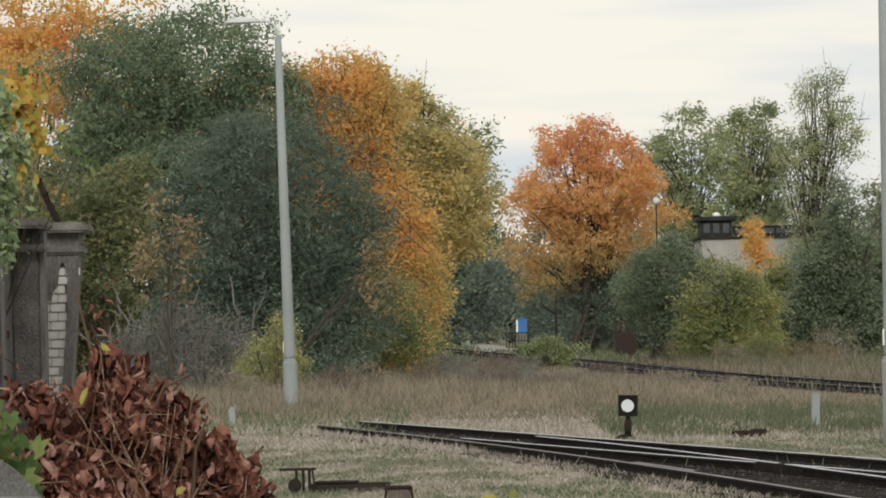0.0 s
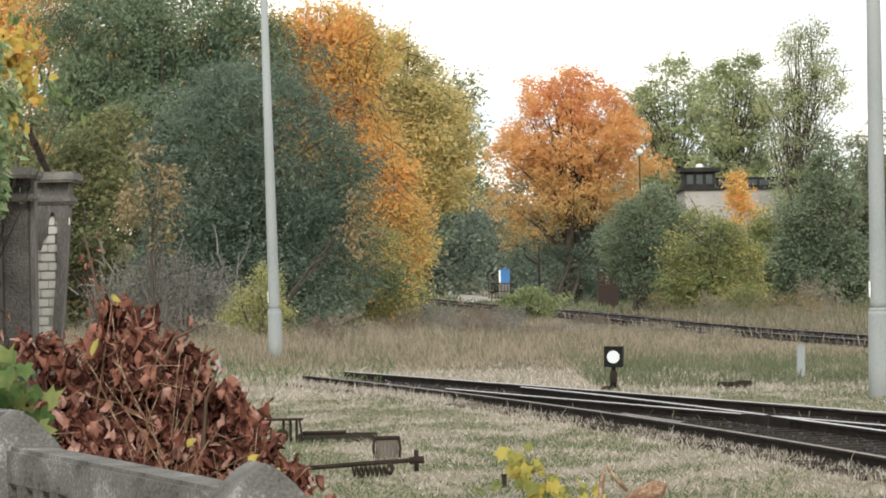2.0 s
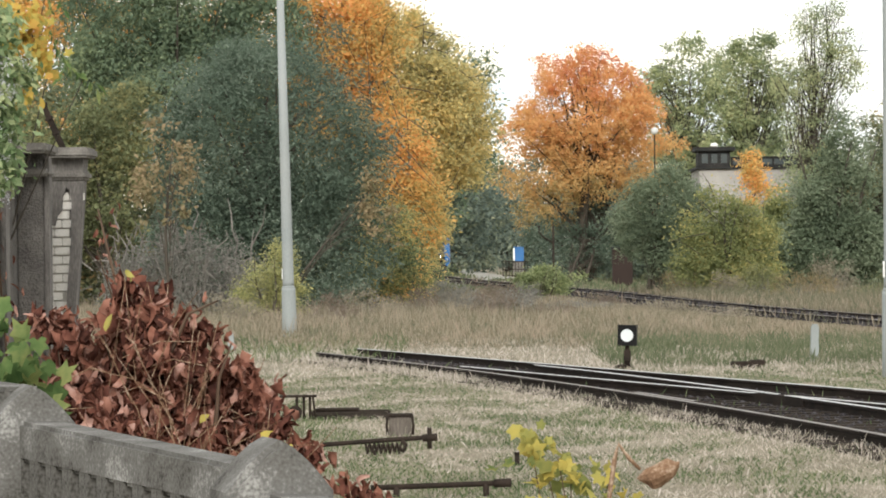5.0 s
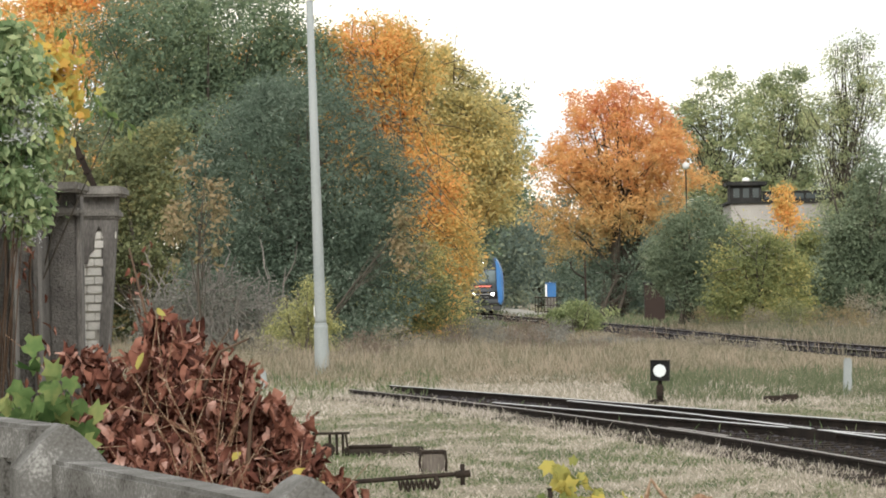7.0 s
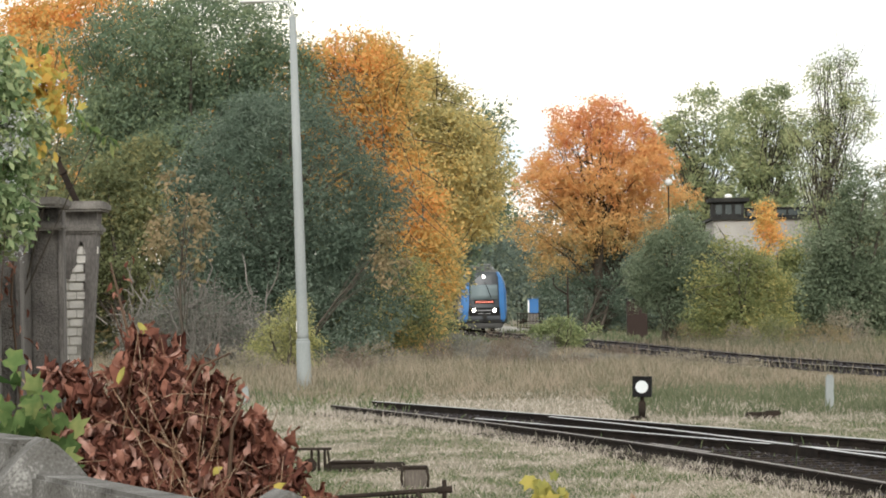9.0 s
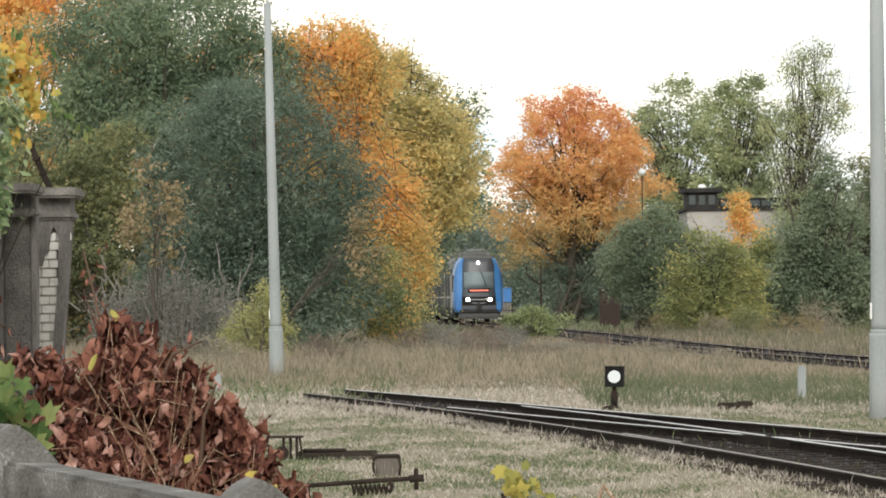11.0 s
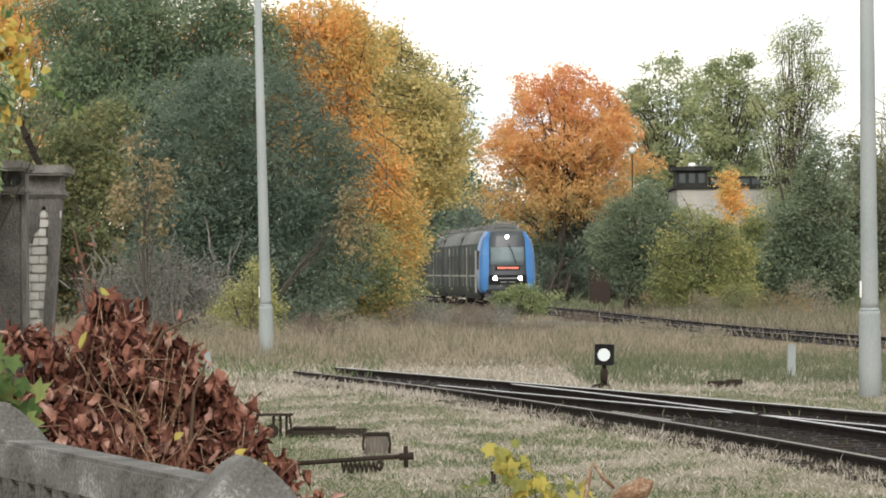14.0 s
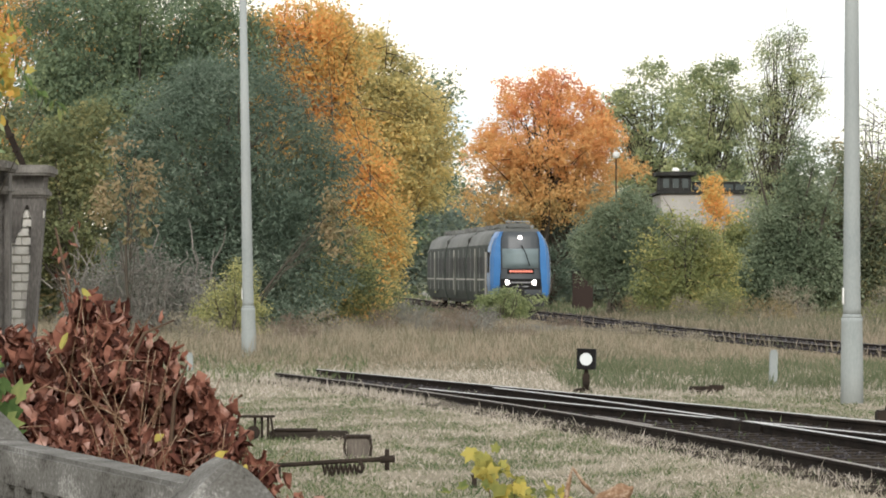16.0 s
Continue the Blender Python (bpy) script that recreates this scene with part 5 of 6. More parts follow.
def curled_leaves(rng, c, size, droop=1.2, curl=0.5, wide=1.0):
    """Broad leaves of eight faces that hang and curl; returns arrays of quads."""
    n = len(c)
    d = rng.normal(size=(n, 3)) * 0.7
    d[:, 2] -= droop
    d = unit(d)
    s = unit(np.cross(d, rng.normal(size=(n, 3))))
    u = np.cross(s, d)
    L = (size * rng.uniform(0.55, 1.25, n))[:, None]
    bend = curl * rng.uniform(0.2, 1.4, (n, 1)) * np.sign(rng.normal(size=(n, 1)))
    us = [0.0, 0.2, 0.45, 0.75, 1.0]
    ws = [wide * w for w in (0.03, 0.14, 0.18, 0.12, 0.0)]
    rows = []
    for q, w in zip(us, ws):
        mid = c + d * L * q + u * L * bend * (q - 0.5) ** 2 * 1.6
        wob = rng.uniform(0.75, 1.25, (n, 1))
        lift = u * L * w * (0.9 * max(1.0, curl) + bend) * rng.uniform(0.5, 1.5, (n, 1))
        rows.append((mid - s * L * w * wob + lift, mid, mid + s * L * w * wob + lift))
    if curl > 0.6:
        rows = [tuple(p + rng.normal(size=(n, 3)) * L * 0.075 for p in r) for r in rows]
    v = np.stack([p for r in rows for p in r], 1).reshape(-1, 3)
    one = np.array([[3 * i + j, 3 * i + j + 1, 3 * i + j + 4, 3 * i + j + 3] for i in range(4) for j in range(2)])
    f = (np.arange(n)[:, None, None] * 15 + one[None]).reshape(-1, 4)
    return v, f


def maple_leaves(rng, c, size, droop=0.6, curl=0.3):
    """Five-lobed leaves, each a fan of twelve faces."""
    n = len(c)
    d = rng.normal(size=(n, 3)) * 0.8
    d[:, 2] -= droop
    d = unit(d)
    s = unit(np.cross(d, rng.normal(size=(n, 3)) + np.array([0, 1.2, 0])))
    u = np.cross(s, d)
    L = (size * rng.uniform(0.6, 1.25, n))[:, None]
    bend = (curl * rng.uniform(-0.6, 1.4, n))[:, None]
    shape = [(-90, 0.12), (-55, 0.46), (-18, 0.66), (8, 0.56), (35, 0.9), (62, 0.62), (90, 1.0), (118, 0.62), (145, 0.9), (172, 0.56), (198, 0.66), (235, 0.46)]
    mid = c + d * L * 0.3
    rim = []
    for deg, r in shape:
        a, k = radians(deg), r * 0.55 * rng.uniform(0.85, 1.15, (n, 1))
        rim.append(mid + (s * math.cos(a) + d * math.sin(a)) * L * k + u * L * bend * (r * r * 0.5 + 0.12 * rng.normal(size=(n, 1))))
    v = np.stack([mid] + rim, 1).reshape(-1, 3)
    one = np.array([[0, 1 + i, 1 + (i + 1) % 12] for i in range(12)])
    f = (np.arange(n)[:, None, None] * 13 + one[None]).reshape(-1, 3)
    return v, f


def stems_mesh(rng, foot, tips, r=0.006, sag=0.05):
    bm = bmesh.new()
    for t in tips:
        a = Vector(foot) + Vector((rng.normal() * 0.12, rng.normal() * 0.15, 0))
        t = Vector(t)
        m = a.lerp(t, 0.6) + Vector((rng.normal() * sag, rng.normal() * sag, sag))
        bm_tube(bm, [a, a.lerp(m, 0.6), m, t], [r * 1.4, r * 1.1, r * 0.8, r * 0.35], 5, cap=False)
    return bm


def near_growth():
    rng = np.random.default_rng(77)
    # withered shrub behind the fence
    ob = empty("withered_shrub", pose(-0.76, 9.6, GROUND_Z), "withered shrub with hanging dead red-brown leaves", "bush")
    spots = [(-0.07, 1.8, 0.06), (-0.03, 1.76, 0.05), (-0.12, 1.72, 0.08), (-0.01, 1.7, 0.07), (0.075, 1.75, 0.03), (0.03, 1.66, 0.07), (0.125, 1.69, 0.024), (0.16, 1.62, 0.045), (-0.2, 1.75, 0.03), (-0.27, 1.77, 0.028),
             (-0.2, 1.64, 0.07), (-0.05, 1.61, 0.11), (0.05, 1.58, 0.09), (0.14, 1.54, 0.07), (-0.13, 1.53, 0.11), (0.0, 1.48, 0.12), (0.11, 1.46, 0.1), (0.2, 1.46, 0.06), (0.27, 1.42, 0.045), (0.2, 1.37, 0.08),
             (0.42, 1.38, 0.028), (0.47, 1.34, 0.03), (0.35, 1.36, 0.04), (-0.27, 1.56, 0.09), (0.03, 1.36, 0.15), (0.2, 1.57, 0.05), (0.25, 1.5, 0.05), (0.1, 1.64, 0.05), (0.31, 1.44, 0.045)]
    lobes = [(x, rng.normal() * 0.05 - 0.3 * max(0, x - 0.2), z, r, r * 1.8, r) for x, z, r in spots]
    pts, _, cc = crown_points(rng, lobes, 7200, 0.02, 5, 0.1, 0.55)
    v, f = curled_leaves(rng, pts, 0.05, 2.3, 1.5, wide=0.95)
    np_mesh("foliage", v, f, L_DEAD, ob)
    c = np.array([(-0.09, -0.15, 1.87), (-0.07, -0.15, 1.86), (-0.1, -0.2, 1.76), (0.26, -0.25, 1.5), (0.32, -0.3, 1.45), (0.12, -0.25, 1.53), (0.22, -0.25, 1.43), (0.36, -0.3, 1.42)])
    v, f = curled_leaves(rng, c + rng.normal(size=c.shape) * 0.008, 0.04, 0.6, 0.5, wide=1.7)
    np_mesh("late_leaves", v, f, L_LATE, ob, "few late yellow-green leaves")
    tips = [cc[i] for i in rng.integers(0, len(cc), 130)]
    part("stem", stems_mesh(rng, (0, 0, 0.0), tips, 0.005), M_STEM, ob)
    tips = [cc[i] + np.array([rng.normal() * 0.06, -0.1, 0.02]) for i in rng.integers(0, len(cc), 80)]
    tagged(part("twig", stems_mesh(rng, (0.0, -0.1, 0.5), tips, 0.0024, 0.08), L_STALK, ob), kind="stuff")
    arcs = bmesh.new()
    for k in range(90):
        a = Vector(cc[rng.integers(len(cc))]) + Vector((0, -0.16, -0.12))
        w = Vector((rng.normal() * 0.13, rng.normal() * 0.04, abs(rng.normal()) * 0.12))
        bm_tube(arcs, [a, a + w * 0.5 + Vector((0, 0, 0.02)), a + w], [0.0014, 0.0012, 0.0007], 4, cap=False)
    tagged(part("straw", arcs, L_STALK, ob, "pale thin dry twigs"), kind="stuff")
    for pts in ([(-0.03, 0.1, 0.2), (-0.1, 0.1, 1.6), (-0.13, 0.1, 1.85), (-0.17, 0.1, 2.02)], [(0.0, 0, 0.4), (-0.02, -0.1, 1.6), (0.06, -0.12, 1.77), (0.13, -0.12, 1.8)], [(0.1, 0, 0.4), (0.12, -0.1, 1.5), (0.13, -0.1, 1.62), (0.16, -0.1, 1.7)]):
        part("cane", tube(pts, [0.008, 0.006, 0.004, 0.002], 6), M_STEM, ob)
    # leafy green stems by the wall side of the fence
    ob = empty("leafy_stems", pose(-1.04, 8.45, GROUND_Z - 0.02), "green and yellowing broad leaves behind the fence", "bush")
    pts, _, cc = crown_points(rng, [(0.06, 0, 1.73, 0.08, 0.15, 0.06), (0.02, 0, 1.66, 0.12, 0.2, 0.09), (0.0, 0, 1.5, 0.14, 0.2, 0.14)], 300, 0.035, 4, 0.2)
    v, f = maple_leaves(rng, pts, 0.07, 0.9, 0.8)
    np_mesh("foliage", v, f, L_LUSH, ob)
    part("stem", stems_mesh(rng, (0, 0, 0), [cc[i] for i in rng.integers(0, len(cc), 14)], 0.004), M_STEM, ob)
    # yellow seedling at the fence foot
    ob = empty("maple_seedling", pose(0.15, 8.2, GROUND_Z + 0.015), "young maple shoot with yellow leaves", "plant")
    pts, _, cc = crown_points(rng, [(-0.03, 0, 1.475, 0.05, 0.08, 0.025), (0.03, 0, 1.43, 0.05, 0.08, 0.025), (0.09, 0, 1.435, 0.04, 0.08, 0.02), (0.03, 0, 1.37, 0.1, 0.08, 0.03)], 100, 0.025, 3, 0.1)
    v, f = maple_leaves(rng, pts, 0.042, 0.4, 0.9)
    np_mesh("foliage", v, f, L_LATE, ob)
    part("stem", stems_mesh(rng, (0, 0, 0), [cc[i] for i in rng.integers(0, len(cc), 6)], 0.003), M_STEM, ob)
    # a dry broken stalk with one rolled leaf
    ob = empty("dry_stalk", pose(0.245, 7.9, GROUND_Z), "bent dry stalk with one rolled brown leaf", "plant")
    part("stalk", tube([(-0.03, 0, 0), (-0.02, 0, 1.2), (-0.012, 0, 1.42), (0.0, 0, 1.5), (0.008, 0, 1.53), (0.03, 0, 1.5), (0.05, 0, 1.48)], [0.006, 0.005, 0.0045, 0.005, 0.004, 0.004, 0.003], 8), L_STALK, ob)
    v, f = curled_leaves(rng, np.array([[0.045, 0, 1.475]]), 0.1, 0.0, 0.5)
    bm = bmesh.new()
    bmesh.ops.create_uvsphere(bm, u_segments=14, v_segments=8, radius=1)
    for w in bm.verts:
        w.co = Vector((0.085 + w.co.x * 0.043 + (0.006 if w.co.z > 0 else -0.004) * w.co.z, w.co.y * 0.02 * (1 + 0.3 * math.sin(w.co.z * 9)), 1.478 + w.co.x * 0.014 + w.co.z * (0.018 if w.co.z > 0 else 0.034) * (1 - 0.5 * w.co.x * w.co.x) + 0.003 * math.sin(w.co.x * 7)))
    part("rolled_leaf", bm, L_STALK, ob)


L_STALK = rough_mat("dry_stalk_brown", [(0.3, (0.1, 0.055, 0.03)), (0.5, (0.22, 0.13, 0.075)), (0.68, (0.5, 0.4, 0.3))], 30.0, 160.0, 0.8, bump=0.8, depth=0.003)
near_growth()


def wall_growth():
    rng = np.random.default_rng(91)
    ob = empty("hanging_vine", pose(-3.28, 26.6, GROUND_Z), "green climbing vine with silvery seed heads over the wall", "vine")
    lobes = [(0.0, 0, 3.2, 0.28, 0.4, 0.35), (-0.05, 0, 2.85, 0.3, 0.4, 0.35), (-0.1, 0, 3.5, 0.25, 0.4, 0.2), (0.06, -0.1, 2.5, 0.14, 0.3, 0.22), (-0.3, 0, 3.1, 0.3, 0.6, 0.5)]
    pts, _, cc = crown_points(rng, lobes, 10000, 0.06, 10, 0.5)
    v, f = leaf_quads(rng, pts, 0.085, 0.45, 0.9)
    np_mesh("foliage", v, f, L_VINE, ob)
    pts, _, _ = crown_points(rng, lobes, 5000, 0.035, 14, 0.95)
    v, f = leaf_quads(rng, pts, 0.035, 0.3, 0.0)
    np_mesh("seed_fluff", v, f, L_FLUFF, ob, "silvery fluffy seed heads")
    part("stem", stems_mesh(rng, (-0.3, 0, 0.1), [cc[i] for i in rng.integers(0, len(cc), 40)], 0.006), M_STEM, ob)
    ob = empty("maple_branch", pose(-3.62, 30.5, GROUND_Z), "overhanging maple branch with yellow and orange leaves", "tree")
    pts, _, cc = crown_points(rng, [(0.22, 0, 3.36, 0.2, 0.3, 0.1), (0.05, 0, 3.3, 0.18, 0.3, 0.15), (0.2, 0, 3.55, 0.2, 0.3, 0.15), (0.08, 0, 3.42, 0.22, 0.3, 0.13), (0.05, 0, 3.7, 0.3, 0.4, 0.12), (0.0, 0, 3.15, 0.12, 0.2, 0.1)], 700, 0.07, 6, 0.2)
    v, f = maple_leaves(rng, pts, 0.105, 0.9, 0.6)
    np_mesh("foliage", v, f, L_YELLOW, ob)
    tagged(part("branch", stems_mesh(rng, (-0.95, 0, 0.0), [cc[i] for i in rng.integers(0, len(cc), 14)], 0.012), M_BARK, ob), kind="stuff")
    ob = empty("sumac_branch", pose(-3.7, 31.6, GROUND_Z), "drooping green compound leaves above the wall", "tree")
    tips = [(0.1, 0, 3.85), (0.28, 0, 3.7), (0.35, 0.1, 3.55), (0.6, 0, 3.32), (0.0, 0, 3.6), (0.3, 0, 3.95)]
    c = []
    for tx, ty, tz in tips:
        for q in range(16):
            c.append((tx - 0.18 + 0.02 * q + rng.normal() * 0.01, ty + rng.normal() * 0.02, tz + 0.06 - 0.0008 * q * q + rng.normal() * 0.012))
    v, f = leaf_quads(rng, np.array(c), 0.12, 0.32, 2.2)
    np_mesh("foliage", v, f, L_LUSH, ob)
    tagged(part("branch", stems_mesh(rng, (-0.85, 0, 0.0), tips, 0.01), M_BARK, ob), kind="stuff")
    ob = empty("creeper", pose(-3.28, 27.5, GROUND_Z), "thin creeper with dead brown leaves on the wall", "vine")
    c = np.array([(0.05 * math.sin(z * 5) + rng.normal() * 0.04, rng.normal() * 0.1, z) for z in np.linspace(0.9, 2.6, 46)])
    v, f = curled_leaves(rng, c, 0.08)
    np_mesh("foliage", v, f, L_DEAD, ob)
    part("stem", tube([(0, 0, 0), (0.03, 0, 1.2), (-0.03, 0, 2.0), (0.02, 0, 2.65)], 0.008, 6), M_STEM, ob)
    ob = empty("bramble_cane", pose(-2.75, 30.0, GROUND_Z), "arching brown cane with few withered leaves", "plant")
    part("cane", tube([(0.35, 0, 0.0), (0.2, 0, 0.9), (0.02, 0, 1.5), (-0.12, 0, 1.95)], [0.009, 0.008, 0.006, 0.004], 6), M_STEM, ob)
    c = np.array([(-0.05 + rng.normal() * 0.07, rng.normal() * 0.1, z) for z in np.linspace(1.35, 2.3, 30)])
    v, f = curled_leaves(rng, c, 0.075)
    np_mesh("foliage", v, f, L_DEAD, ob)


wall_growth()


# ---- railcar ----
M_GREEN = rough_mat("grey_green_side_paint", [(0.3, (0.02, 0.026, 0.024)), (0.7, (0.07, 0.08, 0.07))], 0.7, 9.0, 0.7, 0.0, 0.02, spec=0.08)
M_ROOF = rough_mat("dusty_roof_grey", [(0.3, (0.085, 0.09, 0.086)), (0.7, (0.17, 0.175, 0.165))], 0.6, 15.0, 0.6)
M_GLASS = plain("tinted_train_glass", (0.009, 0.011, 0.012), 0.5, spec=0.05)
# Black glazing, its base colour lifted to carry a grey reflection.
M_FACE = plain("black_front_glazing", (0.06, 0.068, 0.075), 0.4, spec=0.4)
M_SCREEN = plain("windscreen_glass", (0.15, 0.195, 0.205), 0.6, spec=0.5)
M_UNDER = plain("dark_underframe", (0.025, 0.024, 0.022), 0.85)
M_SILVER = plain("silver_trim", (0.28, 0.29, 0.29), 0.6, 0.2)
M_PLOUGH = plain("grey_plough_steel", (0.06, 0.06, 0.057), 0.7)
G_HEAD = glow("headlight_glow", (1.0, 0.9, 0.82), 14.0)
G_LED = glow("orange_display_glow", (1.0, 0.28, 0.2), 0.08)


def railcar():
    """Its origin is on the rail tops below the middle of the front; it looks along -y."""
    ob = empty("diesel_railcar", pose(3.6, 188, 0), "blue-fronted diesel railcar with grey-green sides and lit headlights", "train")
    wide = 1.44
    # half section from skirt to roof crown: (x, z)
    sec = [(1.30, 0.45), (1.40, 0.85), (wide, 1.2), (wide, 2.5), (1.36, 3.1), (1.18, 3.55), (0.8, 3.82), (0.0, 3.9)]
    ring = [(-x, z) for x, z in sec] + [(x, z) for x, z in sec[::-1][1:]]

    def shell(y0, y1, name):
        bm = bmesh.new()
        rows = [[bm.verts.new((x, y, z)) for x, z in ring] for y in (y0, y1)]
        k = len(ring)
        for i in range(k - 1):
            f = bm.faces.new((rows[0][i], rows[0][i + 1], rows[1][i + 1], rows[1][i]))
            f.material_index = 1 if i in (4, 5, 6, 7, 8, 9) else 0
            f.smooth = i in (4, 5, 6, 7, 8, 9)
        bm.faces.new(rows[0][::-1])
        bm.faces.new(rows[1])
        bmesh.ops.recalc_face_normals(bm, faces=bm.faces)
        return part(name, bm, [M_GREEN, M_ROOF], ob)

    for y0, y1 in ((1.6, 13.6), (14.2, 27.6), (28.2, 41.5)):
        body = shell(y0, y1, "car_body")
        for s in (-1, 1):
            x0, x1 = sorted((s * 1.432, s * 1.452))
            n = 5
            for k in range(n):
                a = y0 + 0.9 + k * (y1 - y0 - 1.2) / n
                part("side_window", box(x0, x1, a, a + (y1 - y0 - 1.2) / n - 0.35, 1.75, 2.55, bevel=0.008), M_GLASS, body)
            dmid = (y0 + y1) / 2
            part("side_door", box(s * 1.44 - 0.02, s * 1.44 + 0.024, dmid - 0.65, dmid + 0.65, 0.65, 2.6, bevel=0.01), M_UNDERDOOR, body)
            for k in range(4):
                a = y0 + 1.2 + k * (y1 - y0 - 1.0) / 4
                part("side_post", box(s * 1.44 - 0.012, s * 1.44 + 0.02, a, a + 0.2 + 0.12 * (k % 3), 0.9, 2.95, bevel=0.006), M_BEIGE if k == 2 else M_ROOF, body)
            part("side_stripe", box(s * 1.44 - 0.012, s * 1.44 + 0.016, y0 + 0.1, y1 - 0.1, 1.42, 1.5, bevel=0.003), M_BEIGE, body)
        for k in range(2):
            a = y0 + 1.5 + k * 5.2
            part("roof_unit", box(-0.75, 0.75, a, a + 3.2, 3.84, 4.08, bevel=0.06), M_ROOF, body)
        part("underframe", box(-1.2, 1.2, y0 + 0.2, y1 - 0.2, 0.28, 0.6, bevel=0.04), M_UNDER, body)
    for s in (-1, 1):
        part("front_corner_panel", box(s * 1.44 - 0.02, s * 1.44 + 0.02, 1.65, 2.5, 0.6, 2.75, bevel=0.01), M_BEIGE, ob, "beige corner panel behind the cab")
    for y in (13.9, 27.9):
        bm = bmesh.new()
        for q in range(5):
            bm_box(bm, -1.3, 1.3, y - 0.34 + q * 0.14, y - 0.26 + q * 0.14, 0.6, 3.5, bevel=0.02)
        part("gangway_bellows", bm, M_UNDER, ob, "black rubber bellows")
    for y in (4.0, 13.9, 27.9, 37.5):
        bogie = part("bogie", box(-1.05, 1.05, y - 1.6, y + 1.6, 0.3, 0.62, bevel=0.05), M_UNDER, ob)
        for dy in (-1.05, 1.05):
            for s in (-1, 1):
                bm = tube([(s * 0.68, y + dy, 0.43), (s * 0.80, y + dy, 0.43)], 0.42, 24)
                part("wheel", bm, M_RAIL, bogie)
    # cab: blue flanks taper to the front, dark face between them
    def loft(name, sections, mat, smooth=False):
        bm = bmesh.new()
        rows = [[bm.verts.new(p) for p in s] for s in sections]
        for a, b in zip(rows, rows[1:]):
            for i in range(len(a) - 1):
                f = bm.faces.new((a[i], a[i + 1], b[i + 1], b[i]))
                f.smooth = smooth
        bmesh.ops.recalc_face_normals(bm, faces=bm.faces)
        bmesh.ops.solidify(bm, geom=list(bm.faces), thickness=0.03)
        return part(name, bm, mat, ob)

    def face_y(z):
        """How far the sloping face lies back at height z."""
        return 0.0 if z < 1.35 else 0.10 * (z - 1.35) + 0.10 * max(0, z - 2.2) ** 1.6

    zs = (0.62, 0.8, 1.3, 1.9, 2.5, 3.0, 3.4, 3.7)
    half = dict(zip(zs, (1.26, 1.36, 1.40, 1.40, 1.38, 1.30, 1.15, 0.95)))
    inner = dict(zip(zs, (0.98, 1.0, 0.98, 0.93, 0.92, 0.92, 0.90, 0.80)))
    full = dict(zip(zs, (1.28, 1.39, 1.44, 1.44, 1.44, 1.37, 1.24, 1.04)))
    for s in (-1, 1):
        loft("front_pillar", [[(s * inner[z], face_y(z) - 0.02, z), (s * (inner[z] * 0.35 + half[z] * 0.65), face_y(z) + 0.07, z), (s * half[z], face_y(z) + 0.32, z)] for z in zs], M_BLUE)
        loft("cab_side", [[(s * half[z], face_y(z) + 0.32, z), (s * full[z], 1.62, z)] for z in zs], M_BLUE)
        part("cab_window", box(s * 1.415 - 0.03, s * 1.415 + 0.035, 0.6, 1.45, 1.75, 2.75, bevel=0.05), M_GLASS, ob)
        part("silver_edge", tube([(s * (half[z] + 0.02), face_y(z) + 0.3, z) for z in zs[1:7]], 0.014, 6), M_SILVER, ob)
    loft("front_face", [[(-inner[z], face_y(z), z), (-inner[z] * 0.5, face_y(z) - 0.05, z), (0, face_y(z) - 0.07, z), (inner[z] * 0.5, face_y(z) - 0.05, z), (inner[z], face_y(z), z)] for z in zs], M_FACE, True)
    loft("windscreen", [[(-0.84, face_y(z) - 0.045, z), (0, face_y(z) - 0.105, z), (0.84, face_y(z) - 0.045, z)] for z in (2.0, 2.3, 2.6, 2.9)], M_SCREEN, True)
    part("cab_roof", box(-0.95, 0.95, 0.75, 1.7, 3.62, 3.84, bevel=0.08), M_ROOF, ob)
    part("roof_fairing", box(-0.55, 0.45, 0.9, 1.9, 3.84, 4.1, bevel=0.06), M_ROOF, ob)
    part("display", box(-0.62, 0.62, face_y(1.85) - 0.125, face_y(1.85) - 0.06, 1.74, 1.96, bevel=0.01), M_BLACK, ob)
    rng = random.Random(5)
    x = -0.52
    while x < 0.5:
        w = rng.choice((0.06, 0.08, 0.1))
        part("display_bar", box(x, x + w, face_y(1.85) - 0.135, face_y(1.85) - 0.124, 1.80, 1.90), G_LED, ob, "glowing orange display segment")
        x += w + 0.03
    part("apron", box(-1.0, 1.0, -0.09, 0.2, 0.75, 1.2, bevel=0.05), M_FACE, ob)
    for x in (-1.12, 1.12):
        part("apron_corner", box(x - 0.16, x + 0.16, -0.02, 0.35, 0.7, 1.25, bevel=0.06), M_BLUE, ob)
    part("lower_band", box(-0.95, 0.95, -0.105, -0.08, 1.0, 1.5, bevel=0.01), M_BLACK, ob)
    part("snow_plough", box(-1.15, 1.15, -0.02, 0.5, 0.22, 0.62, bevel=0.08), M_PLOUGH, ob)
    part("skirt_lip", box(-1.1, 1.1, -0.08, 0.1, 0.6, 0.76, bevel=0.03), M_UNDER, ob)
    part("bumper_bar", box(-0.5, 0.5, -0.13, -0.1, 1.3, 1.36, bevel=0.01), M_SILVER, ob, "silver bar between the headlights")
    for x in (-0.22, 0.22):
        part("grille_bar", box(x - 0.16, x + 0.16, -0.125, -0.1, 1.12, 1.16, bevel=0.008), M_SILVER, ob)
    bm = tube([(-0.6, 1.0, 3.84), (-0.6, 1.0, 4.17), (0.5, 1.0, 4.17), (0.5, 1.0, 3.84)], 0.03, 6)
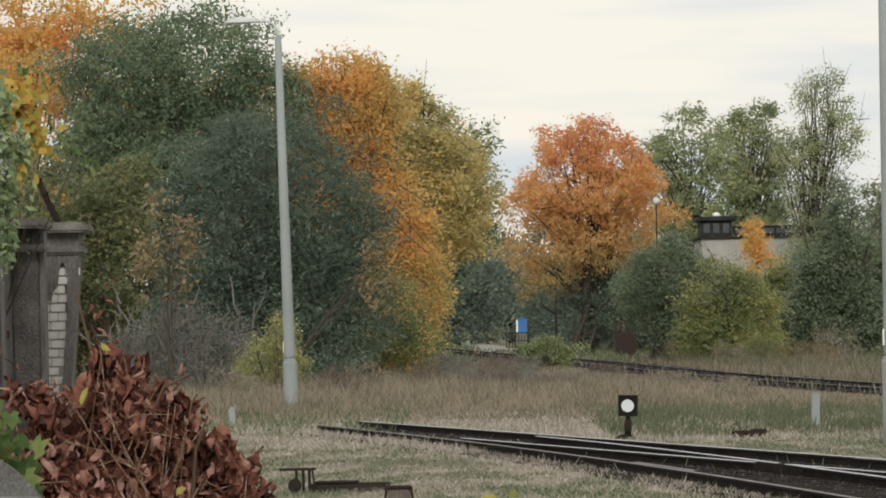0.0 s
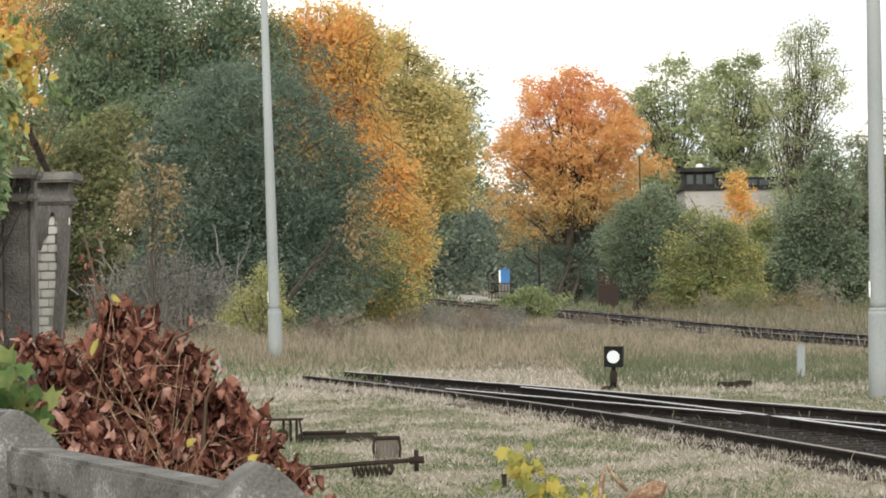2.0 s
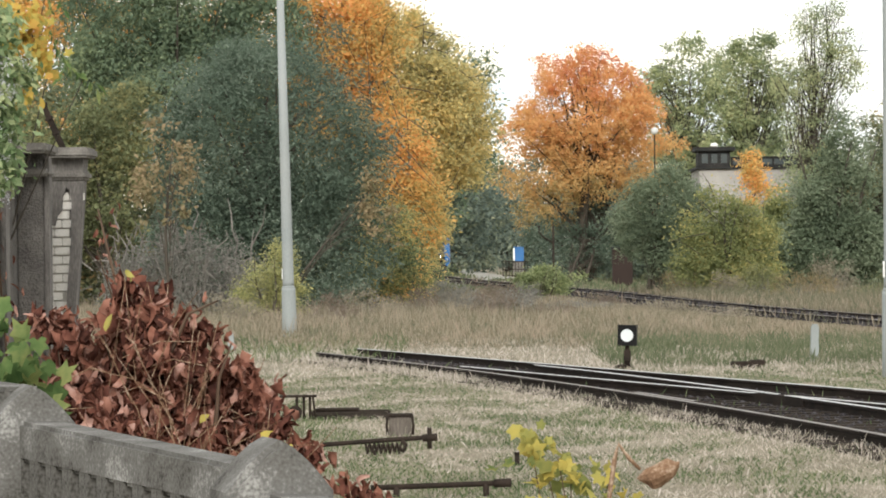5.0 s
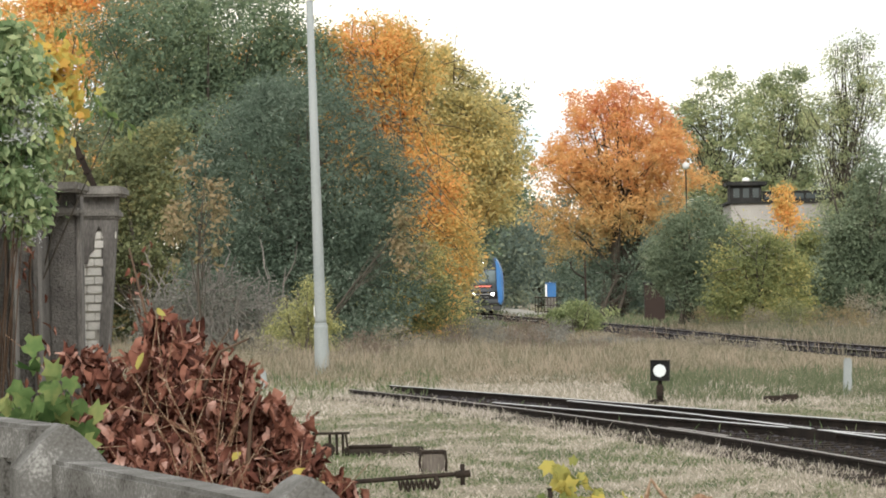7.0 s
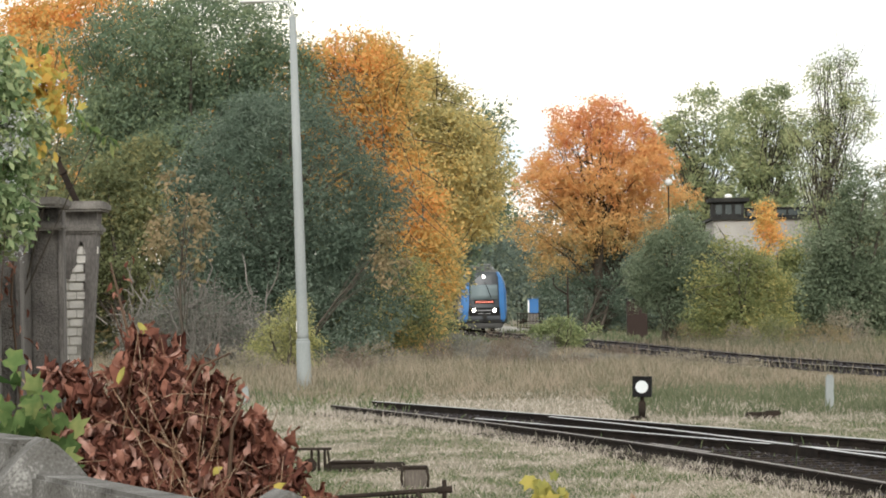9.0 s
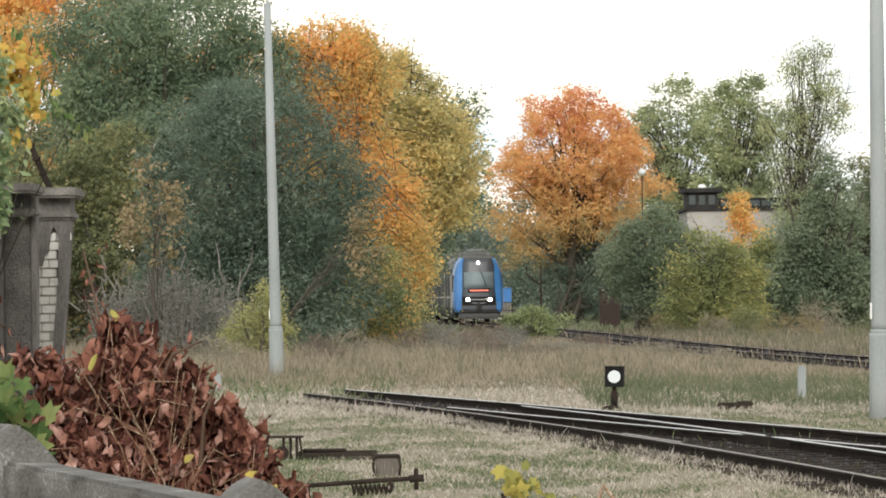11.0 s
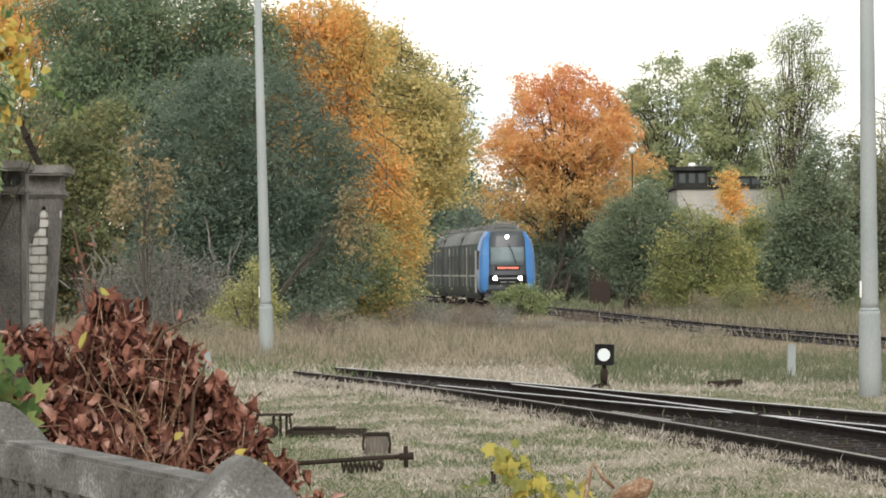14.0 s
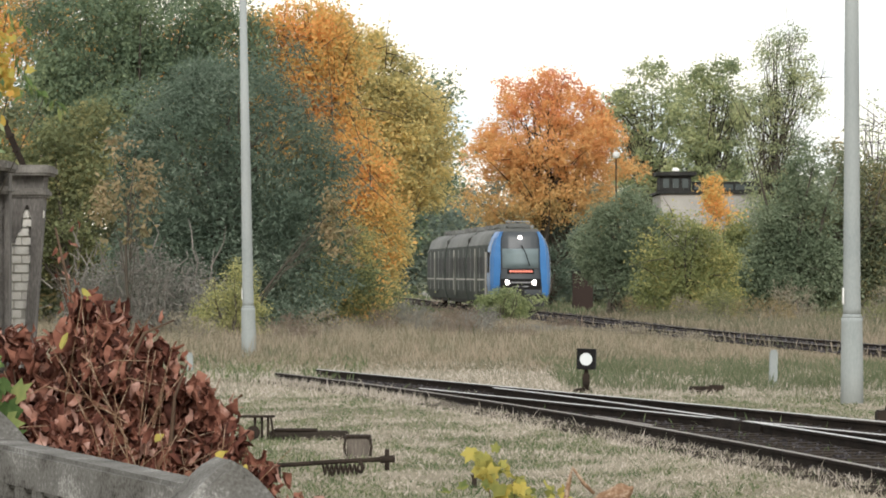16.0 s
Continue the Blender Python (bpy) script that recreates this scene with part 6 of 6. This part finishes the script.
    part("roof_frame", bm, M_SILVER, ob, "silver frame on the cab roof")
    part("roof_horn", tube([(0.62, 0.95, 3.8), (0.62, 0.95, 4.0)], [0.05, 0.07], 10), M_SILVER, ob)
    part("coupler", tube([(0, 0.2, 0.95), (0, -0.35, 0.95)], [0.12, 0.16], 10), M_UNDER, ob)
    part("wiper", tube([(0.05, face_y(2.95) - 0.14, 3.05), (0.25, face_y(2.6) - 0.15, 2.65), (0.42, face_y(2.1) - 0.14, 2.1)], 0.022, 5), M_BLACK, ob)
    for x, z, r in ((-0.63, 1.33, 0.105), (0.63, 1.33, 0.105), (0.0, 3.42, 0.085)):
        bm = bmesh.new()
        bmesh.ops.create_uvsphere(bm, u_segments=16, v_segments=8, radius=r)
        lamp = part("headlight", bm, G_HEAD, ob, "glowing round headlight")
        lamp.matrix_basis = pose(x, face_y(z) - 0.06 - 0.03, z)
        bm = tube([(x, face_y(z) - 0.08, z), (x, face_y(z) + 0.02, z)], r * 1.35, 18)
        part("lamp_ring", bm, M_SILVER, ob)
    return ob


M_BEIGE = rough_mat("beige_grey_paint", [(0.3, (0.22, 0.21, 0.185)), (0.7, (0.32, 0.305, 0.27))], 0.5, 15.0, 0.5)
M_UNDERDOOR = rough_mat("dark_door_paint", [(0.3, (0.05, 0.056, 0.048)), (0.7, (0.11, 0.117, 0.1))], 0.5, 15.0, 0.7, 0.0, 0.02, spec=0.08)
train = railcar()


# ---- what moves ----
def motions():
    # front of the railcar: seconds and distance ahead of the viewer
    rows = [(0.0, 348.0), (2.0, 324.5), (4.0, 301.5), (6.0, 279.8), (7.0, 269.3), (8.0, 259.0), (9.0, 249.0), (10.0, 239.4), (11.0, 230.1),
            (12.0, 221.0), (13.0, 212.3), (14.0, 203.8), (15.0, 195.7), (16.0, 187.9)]
    walk(train, [(t, pose(far_line(y), y, 0, 0, 0, math.degrees(math.atan(0.0775 - 1.8e-4 * (y - 168) + 0.006 * min(max(0.0, y - 276), 28.0))))) for t, y in rows])


motions()
